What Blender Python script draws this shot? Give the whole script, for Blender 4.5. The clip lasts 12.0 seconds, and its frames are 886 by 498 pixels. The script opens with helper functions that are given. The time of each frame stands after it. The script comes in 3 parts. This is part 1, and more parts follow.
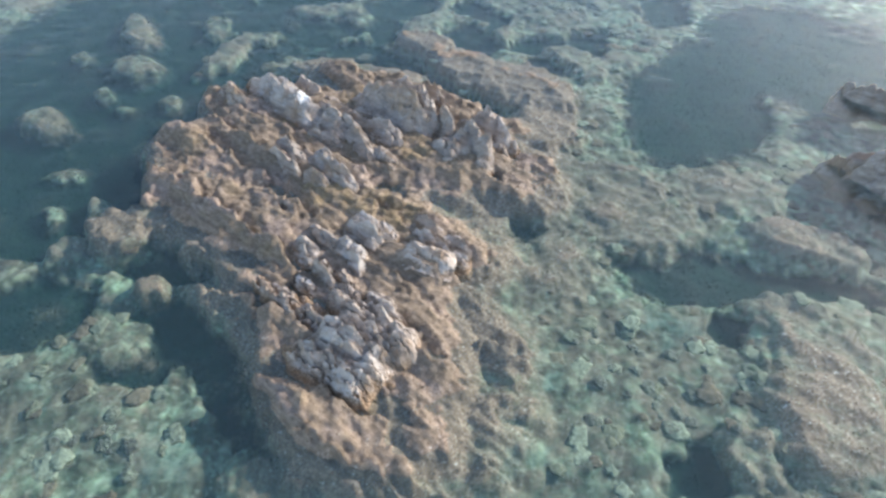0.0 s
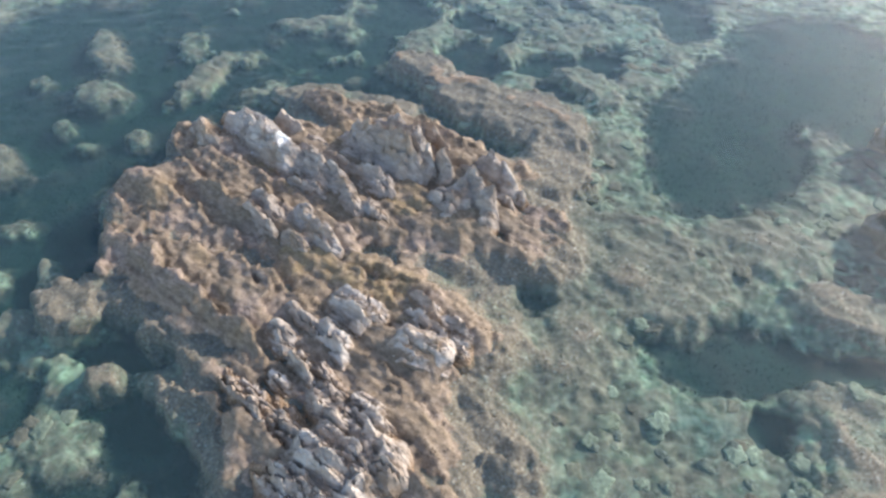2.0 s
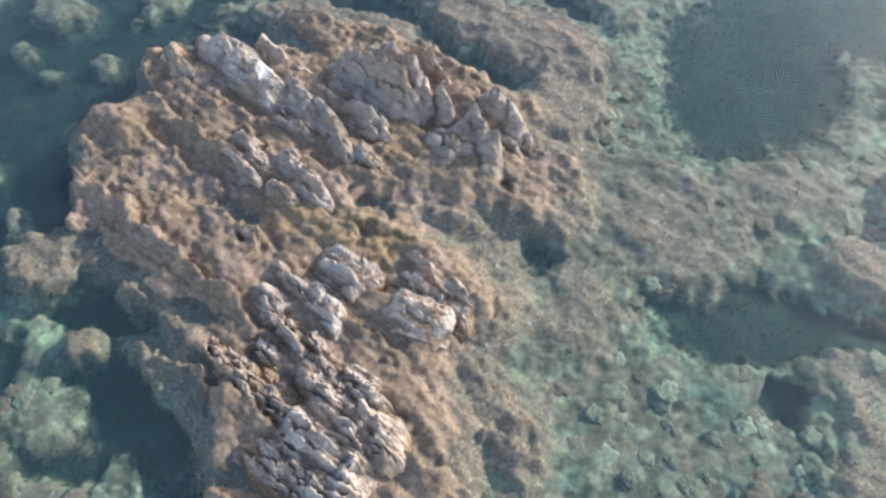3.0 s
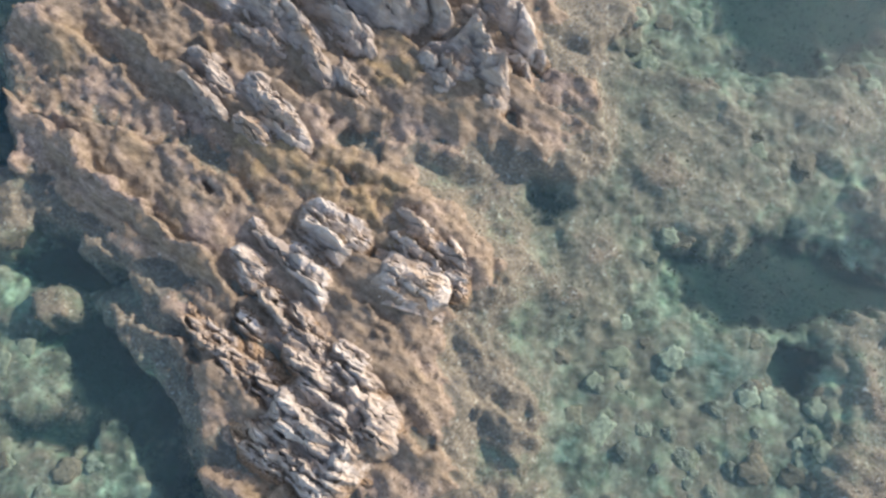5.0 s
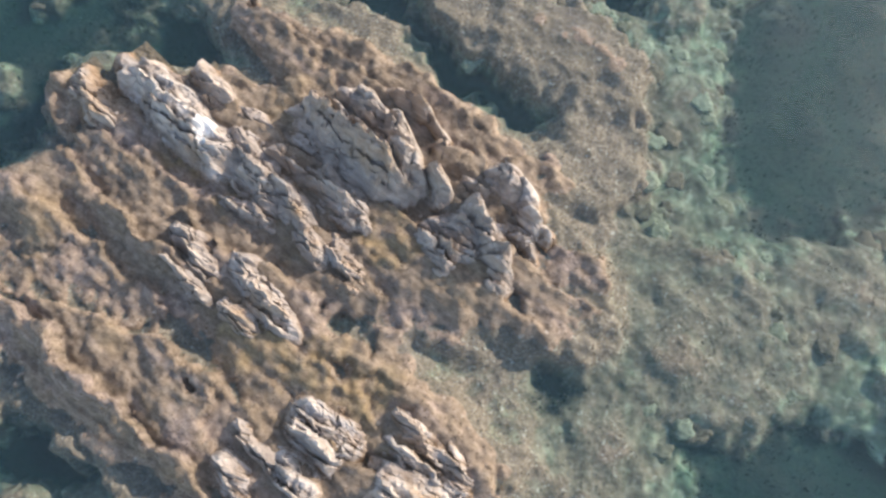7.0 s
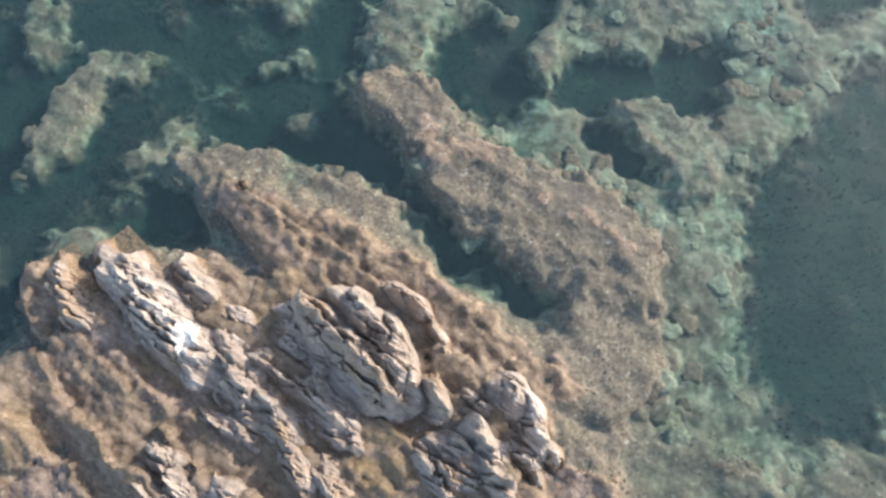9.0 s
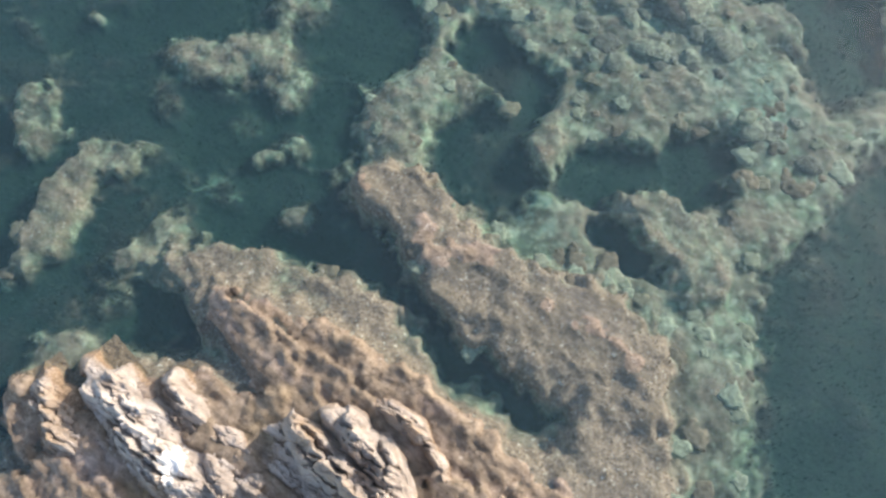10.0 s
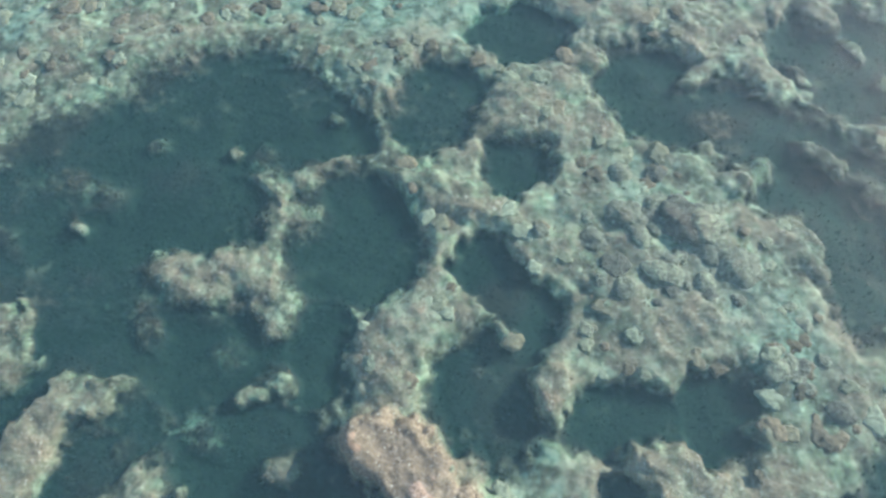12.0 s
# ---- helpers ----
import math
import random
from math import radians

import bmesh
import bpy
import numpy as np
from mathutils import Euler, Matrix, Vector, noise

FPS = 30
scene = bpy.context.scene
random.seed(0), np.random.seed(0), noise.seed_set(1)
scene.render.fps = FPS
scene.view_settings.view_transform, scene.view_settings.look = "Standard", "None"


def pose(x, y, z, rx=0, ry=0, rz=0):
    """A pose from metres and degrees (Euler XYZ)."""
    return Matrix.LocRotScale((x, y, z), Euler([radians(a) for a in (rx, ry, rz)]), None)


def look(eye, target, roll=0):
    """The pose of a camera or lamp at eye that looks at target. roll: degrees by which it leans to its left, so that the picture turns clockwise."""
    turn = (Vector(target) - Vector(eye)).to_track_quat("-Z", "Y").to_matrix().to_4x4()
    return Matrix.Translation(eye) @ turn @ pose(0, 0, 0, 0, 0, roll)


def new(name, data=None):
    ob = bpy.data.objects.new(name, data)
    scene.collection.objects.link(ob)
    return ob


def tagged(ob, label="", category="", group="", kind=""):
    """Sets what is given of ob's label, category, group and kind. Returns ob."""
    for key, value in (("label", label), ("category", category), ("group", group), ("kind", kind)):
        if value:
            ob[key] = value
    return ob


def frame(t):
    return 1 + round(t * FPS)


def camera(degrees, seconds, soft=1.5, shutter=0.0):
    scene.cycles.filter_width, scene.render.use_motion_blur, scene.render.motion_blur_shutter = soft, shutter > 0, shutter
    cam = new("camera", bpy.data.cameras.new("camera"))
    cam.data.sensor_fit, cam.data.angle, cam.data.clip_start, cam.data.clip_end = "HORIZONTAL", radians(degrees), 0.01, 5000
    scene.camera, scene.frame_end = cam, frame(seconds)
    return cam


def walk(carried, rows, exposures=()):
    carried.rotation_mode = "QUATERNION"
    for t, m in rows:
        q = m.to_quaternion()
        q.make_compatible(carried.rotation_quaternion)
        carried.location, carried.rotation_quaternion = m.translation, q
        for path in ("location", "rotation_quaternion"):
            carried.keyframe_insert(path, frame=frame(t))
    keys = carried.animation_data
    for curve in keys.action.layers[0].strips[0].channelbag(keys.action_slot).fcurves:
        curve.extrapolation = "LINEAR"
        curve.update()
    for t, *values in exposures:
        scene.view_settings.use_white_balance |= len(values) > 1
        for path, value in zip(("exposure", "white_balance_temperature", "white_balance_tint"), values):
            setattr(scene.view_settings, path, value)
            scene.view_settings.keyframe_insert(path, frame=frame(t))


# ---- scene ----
cam = camera(73.0, 12.0, soft=2.65)
METRES, EYE, TILT, LEAN, TURN = 16.0, 8.3, -46.0, 0.0, 0.0
ROWS = [
    (0.0, 0.0, 0.0, 0.0, 0.0, 0.0, -0.0),
    (0.5, 0.0009, 0.0219, 0.0206, 0.02, 0.29, 0.01),
    (1.0, 0.0029, 0.0489, 0.0504, 0.1, 0.52, 0.1),
    (1.5, 0.0038, 0.0731, 0.0761, 0.11, 0.67, 0.15),
    (2.0, 0.0053, 0.1012, 0.1034, 0.19, -1.67, 0.21),
    (2.5, 0.0061, 0.1314, 0.1328, 0.22, -6.67, 0.19),
    (3.0, 0.0073, 0.1581, 0.1603, 0.27, -11.49, 0.18),
    (3.5, 0.0092, 0.1845, 0.1856, 0.37, -16.23, 0.15),
    (3.7, 0.0098, 0.195, 0.1958, 0.4, -18.19, 0.14),
    (5.3, 0.0123, 0.2768, 0.2805, 0.46, -29.89, -0.03),
    (5.5, 0.0125, 0.2864, 0.2907, 0.47, -29.63, -0.03),
    (6.0, 0.013, 0.3102, 0.3162, 0.5, -28.82, -0.02),
    (6.5, 0.0112, 0.3391, 0.35, 0.39, -28.21, -0.15),
    (7.0, 0.011, 0.3679, 0.3836, 0.4, -27.79, -0.15),
    (7.2, 0.011, 0.3794, 0.397, 0.4, -28.2, -0.12),
    (8.8, 0.0180, 0.465, 0.4955, 0.83, -25.4, 0.49),
    (9.0, 0.0189, 0.4762, 0.5094, 0.89, -25.42, 0.55),
    (9.5, 0.0216, 0.5041, 0.5453, 1.05, -25.38, 0.69),
    (10.0, 0.0242, 0.5366, 0.5868, 1.23, -24.83, 0.86),
    (10.5, 0.0241, 0.5661, 0.6223, 1.16, -23.57, 0.9),
    (11.0, 0.025, 0.5941, 0.6595, 1.22, -22.47, 0.88),
    (11.5, 0.0303, 0.626, 0.7033, 1.59, -20.95, 1.14),
    (12.0, 0.0309, 0.657, 0.7501, 1.56, -20.26, 1.14),
]
walk(cam, [(t, pose(0, 0, EYE, TILT, LEAN, TURN) @ pose(METRES * x, METRES * y, METRES * z, 90 + pitch, roll, yaw)) for t, x, y, z, yaw, pitch, roll in ROWS],
     exposures=[(0.0, 1.43, 6500, 11), (3.5, 1.44, 6800, 13), (6.0, 1.36, 6950, 14), (9.5, 1.42, 6950, 13), (10.5, 1.54, 6850, 11), (12.0, 1.80, 6700, 9)])

# ---------------------------------------------------------------- light
SUN_AZ, SUN_EL = 26.0, 26.0          # degrees from +x towards +y, and above the horizon
world = bpy.data.worlds.new("sky")
scene.world = world
world.use_nodes = True
wn = world.node_tree
sky = wn.nodes.new("ShaderNodeTexSky")
sky.sky_type = "NISHITA"
sky.sun_disc = False
sky.sun_elevation = radians(SUN_EL)
sky.sun_rotation = radians(90 - SUN_AZ)
sky.dust_density = 1.2
wn.links.new(sky.outputs["Color"], wn.nodes["Background"].inputs["Color"])
wn.nodes["Background"].inputs["Strength"].default_value = 0.15
sun = new("sun", bpy.data.lights.new("sun", "SUN"))
sun.data.energy = 2.45
sun.data.angle = radians(0.6)
sun.data.color = (1.0, 0.935, 0.85)
ca, sa, ce, se = (math.cos(radians(SUN_AZ)), math.sin(radians(SUN_AZ)), math.cos(radians(SUN_EL)), math.sin(radians(SUN_EL)))
sun.matrix_world = look((30 * ca * ce, 30 * sa * ce, 30 * se), (0, 0, 0))


# ---------------------------------------------------------------- noise in numpy
def hash2(ix, iy, seed):
    h = (ix.astype(np.int64) * 374761393 + iy.astype(np.int64) * 668265263 + seed * 974634777) & 0x7FFFFFFF
    h = ((h ^ (h >> 13)) * 1274126177) & 0x7FFFFFFF
    h = ((h ^ (h >> 16)) * 461845907) & 0x7FFFFFFF
    return ((h ^ (h >> 15)) & 0xFFFF) / 65535.0


def vnoise(x, y, seed=0):
    """Smooth noise, -1 to 1."""
    ix, iy = np.floor(x), np.floor(y)
    fx, fy = x - ix, y - iy
    ux, uy = fx * fx * fx * (fx * (fx * 6 - 15) + 10), fy * fy * fy * (fy * (fy * 6 - 15) + 10)

    def grad(ox, oy):
        a = hash2(ix + ox, iy + oy, seed) * 2 * math.pi
        return np.cos(a) * (fx - ox) + np.sin(a) * (fy - oy)
    top = grad(0, 0) * (1 - ux) + grad(1, 0) * ux
    bot = grad(0, 1) * (1 - ux) + grad(1, 1) * ux
    return (top * (1 - uy) + bot * uy) * 1.5


def fbm(x, y, octaves=4, seed=0, gain=0.5):
    total, amp = 0.0, 1.0
    for k in range(octaves):
        total = total + amp * vnoise(x * 2 ** k, y * 2 ** k, seed + 17 * k)
        amp *= gain
    return total


def cells(x, y, seed=0):
    """Distance to the nearest of scattered points: rounded cobbles when turned over."""
    ix, iy = np.floor(x), np.floor(y)
    best = np.full(np.shape(x), 9.0)
    for ox in (-1, 0, 1):
        for oy in (-1, 0, 1):
            px = ix + ox + hash2(ix + ox, iy + oy, seed)
            py = iy + oy + hash2(ix + ox, iy + oy, seed + 7)
            best = np.minimum(best, np.hypot(px - x, py - y))
    return best


def facets(x, y, seed=0, lean=1.25):
    """Blocks with tilted flat tops, and the distance from the crack between two of them."""
    ix, iy = np.floor(x), np.floor(y)
    near, second, top = np.full(np.shape(x), 9.0), np.full(np.shape(x), 9.0), np.zeros(np.shape(x))
    for ox in (-1, 0, 1):
        for oy in (-1, 0, 1):
            jx, jy = ix + ox, iy + oy
            dx, dy = jx + hash2(jx, jy, seed) - x, jy + hash2(jx, jy, seed + 7) - y
            d = np.hypot(dx, dy)
            t = 0.8 * (hash2(jx, jy, seed + 11) - 0.5) + dx * (hash2(jx, jy, seed + 13) - 0.5) * 1.2 - dy * (lean + (hash2(jx, jy, seed + 17) - 0.5) * 0.8)
            closer = d < near
            second = np.where(closer, near, np.minimum(second, d))
            top = np.where(closer, t, top)
            near = np.where(closer, d, near)
    return top, second - near


def ease(lo, hi, v):
    u = np.clip((v - lo) / (hi - lo), 0, 1)
    return u * u * (3 - 2 * u)


# ---------------------------------------------------------------- node materials
def material(name):
    m = bpy.data.materials.new(name)
    m.use_nodes = True
    n = m.node_tree.nodes
    return m, m.node_tree, n["Principled BSDF"], n["Material Output"]


def node(tree, kind, **inputs):
    n = tree.nodes.new(kind)
    for k, v in inputs.items():
        n.inputs[k.replace("_", " ")].default_value = v
    return n


def noise_node(tree, vector, scale, detail=4.0, rough=0.6, distortion=0.0):
    n = node(tree, "ShaderNodeTexNoise", Scale=scale, Detail=detail, Roughness=rough, Distortion=distortion)
    tree.links.new(vector, n.inputs["Vector"])
    return n.outputs["Fac"]


def ramp(tree, fac, *stops):
    n = tree.nodes.new("ShaderNodeValToRGB")
    e = n.color_ramp.elements
    while len(e) < len(stops):
        e.new(0.5)
    for el, (p, c) in zip(e, stops):
        el.position = p
        el.color = (*c, 1) if len(c) == 3 else c
    tree.links.new(fac, n.inputs["Fac"])
    return n.outputs["Color"]


def grey(tree, fac, lo, hi, a=0.0, b=1.0):
    n = node(tree, "ShaderNodeMapRange", From_Min=lo, From_Max=hi, To_Min=a, To_Max=b)
    tree.links.new(fac, n.inputs["Value"])
    return n.outputs["Result"]


def mix(tree, fac, a, b, blend="MIX"):
    n = tree.nodes.new("ShaderNodeMix")
    n.data_type, n.blend_type = "RGBA", blend
    for sock, v in ((n.inputs[0], fac), (n.inputs[6], a), (n.inputs[7], b)):
        if isinstance(v, (int, float)):
            sock.default_value = v
        elif isinstance(v, tuple):
            sock.default_value = (*v, 1)
        else:
            tree.links.new(v, sock)
    return n.outputs[2]


def maths(tree, op, a, b=0.0):
    n = tree.nodes.new("ShaderNodeMath")
    n.operation = op
    for sock, v in zip(n.inputs, (a, b)):
        if isinstance(v, (int, float)):
            sock.default_value = v
        else:
            tree.links.new(v, sock)
    return n.outputs[0]


def relief(tree, bsdf, height, strength, distance):
    b = node(tree, "ShaderNodeBump", Strength=strength, Distance=distance)
    tree.links.new(height, b.inputs["Height"])
    tree.links.new(b.outputs["Normal"], bsdf.inputs["Normal"])


def place_of(tree):
    g = tree.nodes.new("ShaderNodeNewGeometry")
    s = tree.nodes.new("ShaderNodeSeparateXYZ")
    tree.links.new(g.outputs["Position"], s.inputs["Vector"])
    return g.outputs["Position"], s.outputs["Z"]


STRIKE = -36.0                       # the way the rock's beds run


def bedded(tree, pos, along=0.35):
    """Coordinates drawn out along the rock's beds."""
    m = tree.nodes.new("ShaderNodeMapping")
    m.vector_type = "TEXTURE"
    m.inputs["Rotation"].default_value = (0, 0, radians(STRIKE))
    m.inputs["Scale"].default_value = (1 / along, 1, 1)
    tree.links.new(pos, m.inputs["Vector"])
    return m.outputs["Vector"]


def ground_material():
    """Weed-grown rock and sea floor: the growth changes with the depth at which it lives, and far down the water's
    dimming is painted in.
    """
    m, t, bsdf, out = material("weedy_rock")
    pos, z = place_of(t)
    wide, mid, fine = noise_node(t, pos, 0.9), noise_node(t, pos, 4.5, 5), noise_node(t, pos, 17.0, 4, 0.7)
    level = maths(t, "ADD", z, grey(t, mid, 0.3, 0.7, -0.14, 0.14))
    warp = t.nodes.new("ShaderNodeVectorMath")
    warp.operation = "MULTIPLY_ADD"
    nz = node(t, "ShaderNodeTexNoise", Scale=6.0, Detail=3.0)
    t.links.new(pos, nz.inputs["Vector"])
    t.links.new(nz.outputs["Color"], warp.inputs[0])
    warp.inputs[1].default_value = (0.10, 0.10, 0.0)
    t.links.new(pos, warp.inputs[2])
    cob = node(t, "ShaderNodeTexVoronoi", Scale=3.6)
    t.links.new(warp.outputs[0], cob.inputs["Vector"])
    tone = t.nodes.new("ShaderNodeSeparateColor")
    t.links.new(cob.outputs["Color"], tone.inputs["Color"])
    stone = ramp(t, tone.outputs[0], (0.05, (0.11, 0.095, 0.075)), (0.35, (0.21, 0.185, 0.14)), (0.60, (0.20, 0.22, 0.155)), (0.82, (0.27, 0.30, 0.22)), (1.0, (0.38, 0.41, 0.31)))
    grain = noise_node(t, warp.outputs[0], 4.6, 4, 0.54)
    brown = ramp(t, grain, (0.34, (0.075, 0.064, 0.048)), (0.46, (0.15, 0.125, 0.092)), (0.56, (0.27, 0.225, 0.17)), (0.68, (0.46, 0.415, 0.335)))
    green = ramp(t, grain, (0.33, (0.072, 0.084, 0.060)), (0.45, (0.150, 0.170, 0.118)), (0.55, (0.27, 0.285, 0.205)), (0.66, (0.46, 0.47, 0.36)))
    clump = mix(t, grey(t, noise_node(t, pos, 2.1, 4, 0.6), 0.47, 0.57), brown, green)
    floor_growth = mix(t, 0.70, stone, clump)
    patch = ramp(t, noise_node(t, pos, 1.0, 4, 0.6), (0.36, (0.49, 0.56, 0.52)), (0.50, (0.78, 0.92, 0.89)), (0.62, (0.89, 1.16, 1.05)))
    floor_growth = mix(t, 1.0, floor_growth, patch, "MULTIPLY")
    mottle = ramp(t, noise_node(t, warp.outputs[0], 2.6, 3, 0.5), (0.36, (0.42, 0.45, 0.44)), (0.50, (0.86, 0.88, 0.86)), (0.62, (1.22, 1.22, 1.18)))
    floor_growth = mix(t, 1.0, floor_growth, mottle, "MULTIPLY")
    floor_growth = mix(t, grey(t, noise_node(t, warp.outputs[0], 7.0, 3, 0.55), 0.57, 0.65, 0.0, 0.45), floor_growth, (0.42, 0.46, 0.35))
    floor_growth = mix(t, grey(t, noise_node(t, warp.outputs[0], 5.2, 3, 0.55), 0.42, 0.34, 0.0, 0.55), floor_growth, (0.055, 0.062, 0.045))
    sand = ramp(t, mid, (0.35, (0.14, 0.25, 0.19)), (0.65, (0.31, 0.43, 0.33)))
    floor_growth = mix(t, grey(t, noise_node(t, pos, 0.55, 4), 0.60, 0.68, 0.0, 0.25), floor_growth, sand)
    lies = t.nodes.new("ShaderNodeAttribute")
    lies.attribute_name = "sand"
    floor_growth = mix(t, maths(t, "MULTIPLY", lies.outputs["Fac"], grey(t, mid, 0.38, 0.60, 0.15, 0.85)), floor_growth, sand)
    thicket = t.nodes.new("ShaderNodeAttribute")
    thicket.attribute_name = "brown_weed"
    matted = mix(t, 1.0, mix(t, 0.35, brown, green), ramp(t, noise_node(t, warp.outputs[0], 2.6, 3, 0.5), (0.36, (0.38, 0.36, 0.34)), (0.50, (0.66, 0.63, 0.59)), (0.62, (0.95, 0.90, 0.85))), "MULTIPLY")
    floor_growth = mix(t, maths(t, "MULTIPLY", thicket.outputs["Fac"], grey(t, noise_node(t, pos, 1.9, 4, 0.6), 0.36, 0.52, 0.35, 0.95)), floor_growth, matted)
    grit = noise_node(t, bedded(t, pos, 0.45), 12.0, 5, 0.65)
    weed = ramp(t, fine, (0.28, (0.11, 0.085, 0.060)), (0.48, (0.26, 0.195, 0.140)), (0.64, (0.39, 0.305, 0.23)), (0.78, (0.64, 0.56, 0.47)))
    # pale flecks: glints off the water painted in along with shell bits
    weed = mix(t, grey(t, noise_node(t, pos, 13.0, 3, 0.5), 0.63, 0.69, 0.0, 0.8), weed, (0.62, 0.58, 0.50))
    turf = ramp(t, grit, (0.28, (0.088, 0.069, 0.048)), (0.48, (0.190, 0.146, 0.104)), (0.66, (0.268, 0.212, 0.156)), (0.83, (0.40, 0.33, 0.265)))
    pink = ramp(t, grit, (0.30, (0.13, 0.100, 0.088)), (0.70, (0.38, 0.30, 0.255)))
    ochre = ramp(t, grit, (0.30, (0.14, 0.098, 0.050)), (0.70, (0.33, 0.248, 0.14)))
    turf = mix(t, grey(t, noise_node(t, bedded(t, pos), 1.7, 4), 0.50, 0.64, 0.0, 0.65), turf, pink)
    turf = mix(t, grey(t, noise_node(t, pos, 0.75, 5), 0.55, 0.68, 0.0, 0.5), turf, ochre)
    mossy = t.nodes.new("ShaderNodeAttribute")
    mossy.attribute_name = "moss"
    turf = mix(t, maths(t, "MULTIPLY", mossy.outputs["Fac"], grey(t, mid, 0.35, 0.6, 0.35, 0.95)), turf, ochre)
    # light lost in deep water, put into the base colour as dark teal
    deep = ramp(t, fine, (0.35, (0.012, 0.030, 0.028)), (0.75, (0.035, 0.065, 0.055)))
    blade = ramp(t, maths(t, "ADD", maths(t, "MULTIPLY", noise_node(t, pos, 9.0, 4, 0.7), 0.45), maths(t, "MULTIPLY", noise_node(t, pos, 1.6, 4, 0.55), 0.55)), (0.36, (0.004, 0.012, 0.011)), (0.52, (0.011, 0.023, 0.020)), (0.62, (0.034, 0.045, 0.034)), (0.74, (0.085, 0.09, 0.068)))
    grown = t.nodes.new("ShaderNodeAttribute")
    grown.attribute_name = "grass"
    thick = maths(t, "ADD", grown.outputs["Fac"], grey(t, noise_node(t, pos, 3.5, 5, 0.65), 0.3, 0.7, -0.28, 0.28))
    floor_growth = mix(t, grey(t, thick, 0.22, 0.70), floor_growth, blade)
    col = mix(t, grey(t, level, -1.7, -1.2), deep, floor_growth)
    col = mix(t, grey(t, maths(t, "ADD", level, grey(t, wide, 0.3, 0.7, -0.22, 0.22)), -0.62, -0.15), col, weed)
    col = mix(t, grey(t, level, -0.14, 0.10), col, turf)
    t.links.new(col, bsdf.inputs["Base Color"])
    bsdf.inputs["Roughness"].default_value = 0.75
    bsdf.inputs["Specular IOR Level"].default_value = 0.3
    relief(t, bsdf, maths(t, "ADD", fine, maths(t, "MULTIPLY", noise_node(t, pos, 45.0, 3, 0.7), 0.5)), 0.65, 0.045)
    return m


def crag_material():
    m, t, bsdf, out = material("bare_rock")
    pos, z = place_of(t)
    bed = bedded(t, pos, 0.25)
    wide, mid, fine = noise_node(t, pos, 1.3), noise_node(t, bed, 7.0, 6, 0.65), noise_node(t, pos, 24.0, 5, 0.7)
    rock = ramp(t, mid, (0.25, (0.172, 0.142, 0.122)), (0.48, (0.318, 0.270, 0.230)), (0.62, (0.43, 0.372, 0.318)), (0.8, (0.56, 0.50, 0.44)))
    warm = ramp(t, fine, (0.3, (0.20, 0.14, 0.09)), (0.7, (0.46, 0.34, 0.23)))
    rock = mix(t, grey(t, wide, 0.52, 0.66, 0.0, 0.8), rock, warm)
    own = t.nodes.new("ShaderNodeObjectInfo")
    pale = t.nodes.new("ShaderNodeSeparateColor")
    t.links.new(own.outputs["Color"], pale.inputs["Color"])
    lift = grey(t, pale.outputs[0], 0.0, 1.0, -0.06, 0.16)
    # whiter with height: droppings, and the sunlit crests painted into the rock
    white = grey(t, maths(t, "ADD", maths(t, "ADD", maths(t, "ADD", maths(t, "MULTIPLY", noise_node(t, pos, 3.2, 5, 0.65), 0.6), maths(t, "MULTIPLY", noise_node(t, bed, 4.0, 4, 0.6), 0.4)), lift), grey(t, z, 0.1, 0.75, -0.06, 0.06)), 0.55, 0.68, 0.0, 0.5)
    rock = mix(t, white, rock, (0.62, 0.59, 0.55))
    away = t.nodes.new("ShaderNodeVectorMath")
    away.operation = "DISTANCE"
    flat = t.nodes.new("ShaderNodeVectorMath")
    flat.operation = "MULTIPLY"
    flat.inputs[1].default_value = (1, 0.7, 0)
    t.links.new(pos, flat.inputs[0])
    t.links.new(flat.outputs[0], away.inputs[0])
    away.inputs[1].default_value = (-3.37, 12.60 * 0.7, 0)
    splash = grey(t, maths(t, "ADD", away.outputs["Value"], grey(t, noise_node(t, pos, 9.0, 3), 0.3, 0.7, -0.06, 0.06)), 0.17, 0.12)
    rock = mix(t, splash, rock, (0.86, 0.84, 0.79))
    foot = grey(t, maths(t, "ADD", maths(t, "ADD", z, maths(t, "MULTIPLY", pale.outputs[1], 0.3)), grey(t, maths(t, "ADD", mid, maths(t, "MULTIPLY", fine, 0.5)), 0.45, 1.05, -0.17, 0.17)), 0.06, 0.20)
    turf = ramp(t, fine, (0.28, (0.10, 0.070, 0.045)), (0.52, (0.26, 0.18, 0.115)), (0.75, (0.42, 0.32, 0.22)))
    t.links.new(mix(t, foot, turf, rock), bsdf.inputs["Base Color"])
    bsdf.inputs["Roughness"].default_value = 0.8
    bsdf.inputs["Specular IOR Level"].default_value = 0.25
    relief(t, bsdf, maths(t, "ADD", mid, maths(t, "MULTIPLY", fine, 0.5)), 1.0, 0.06)
    return m


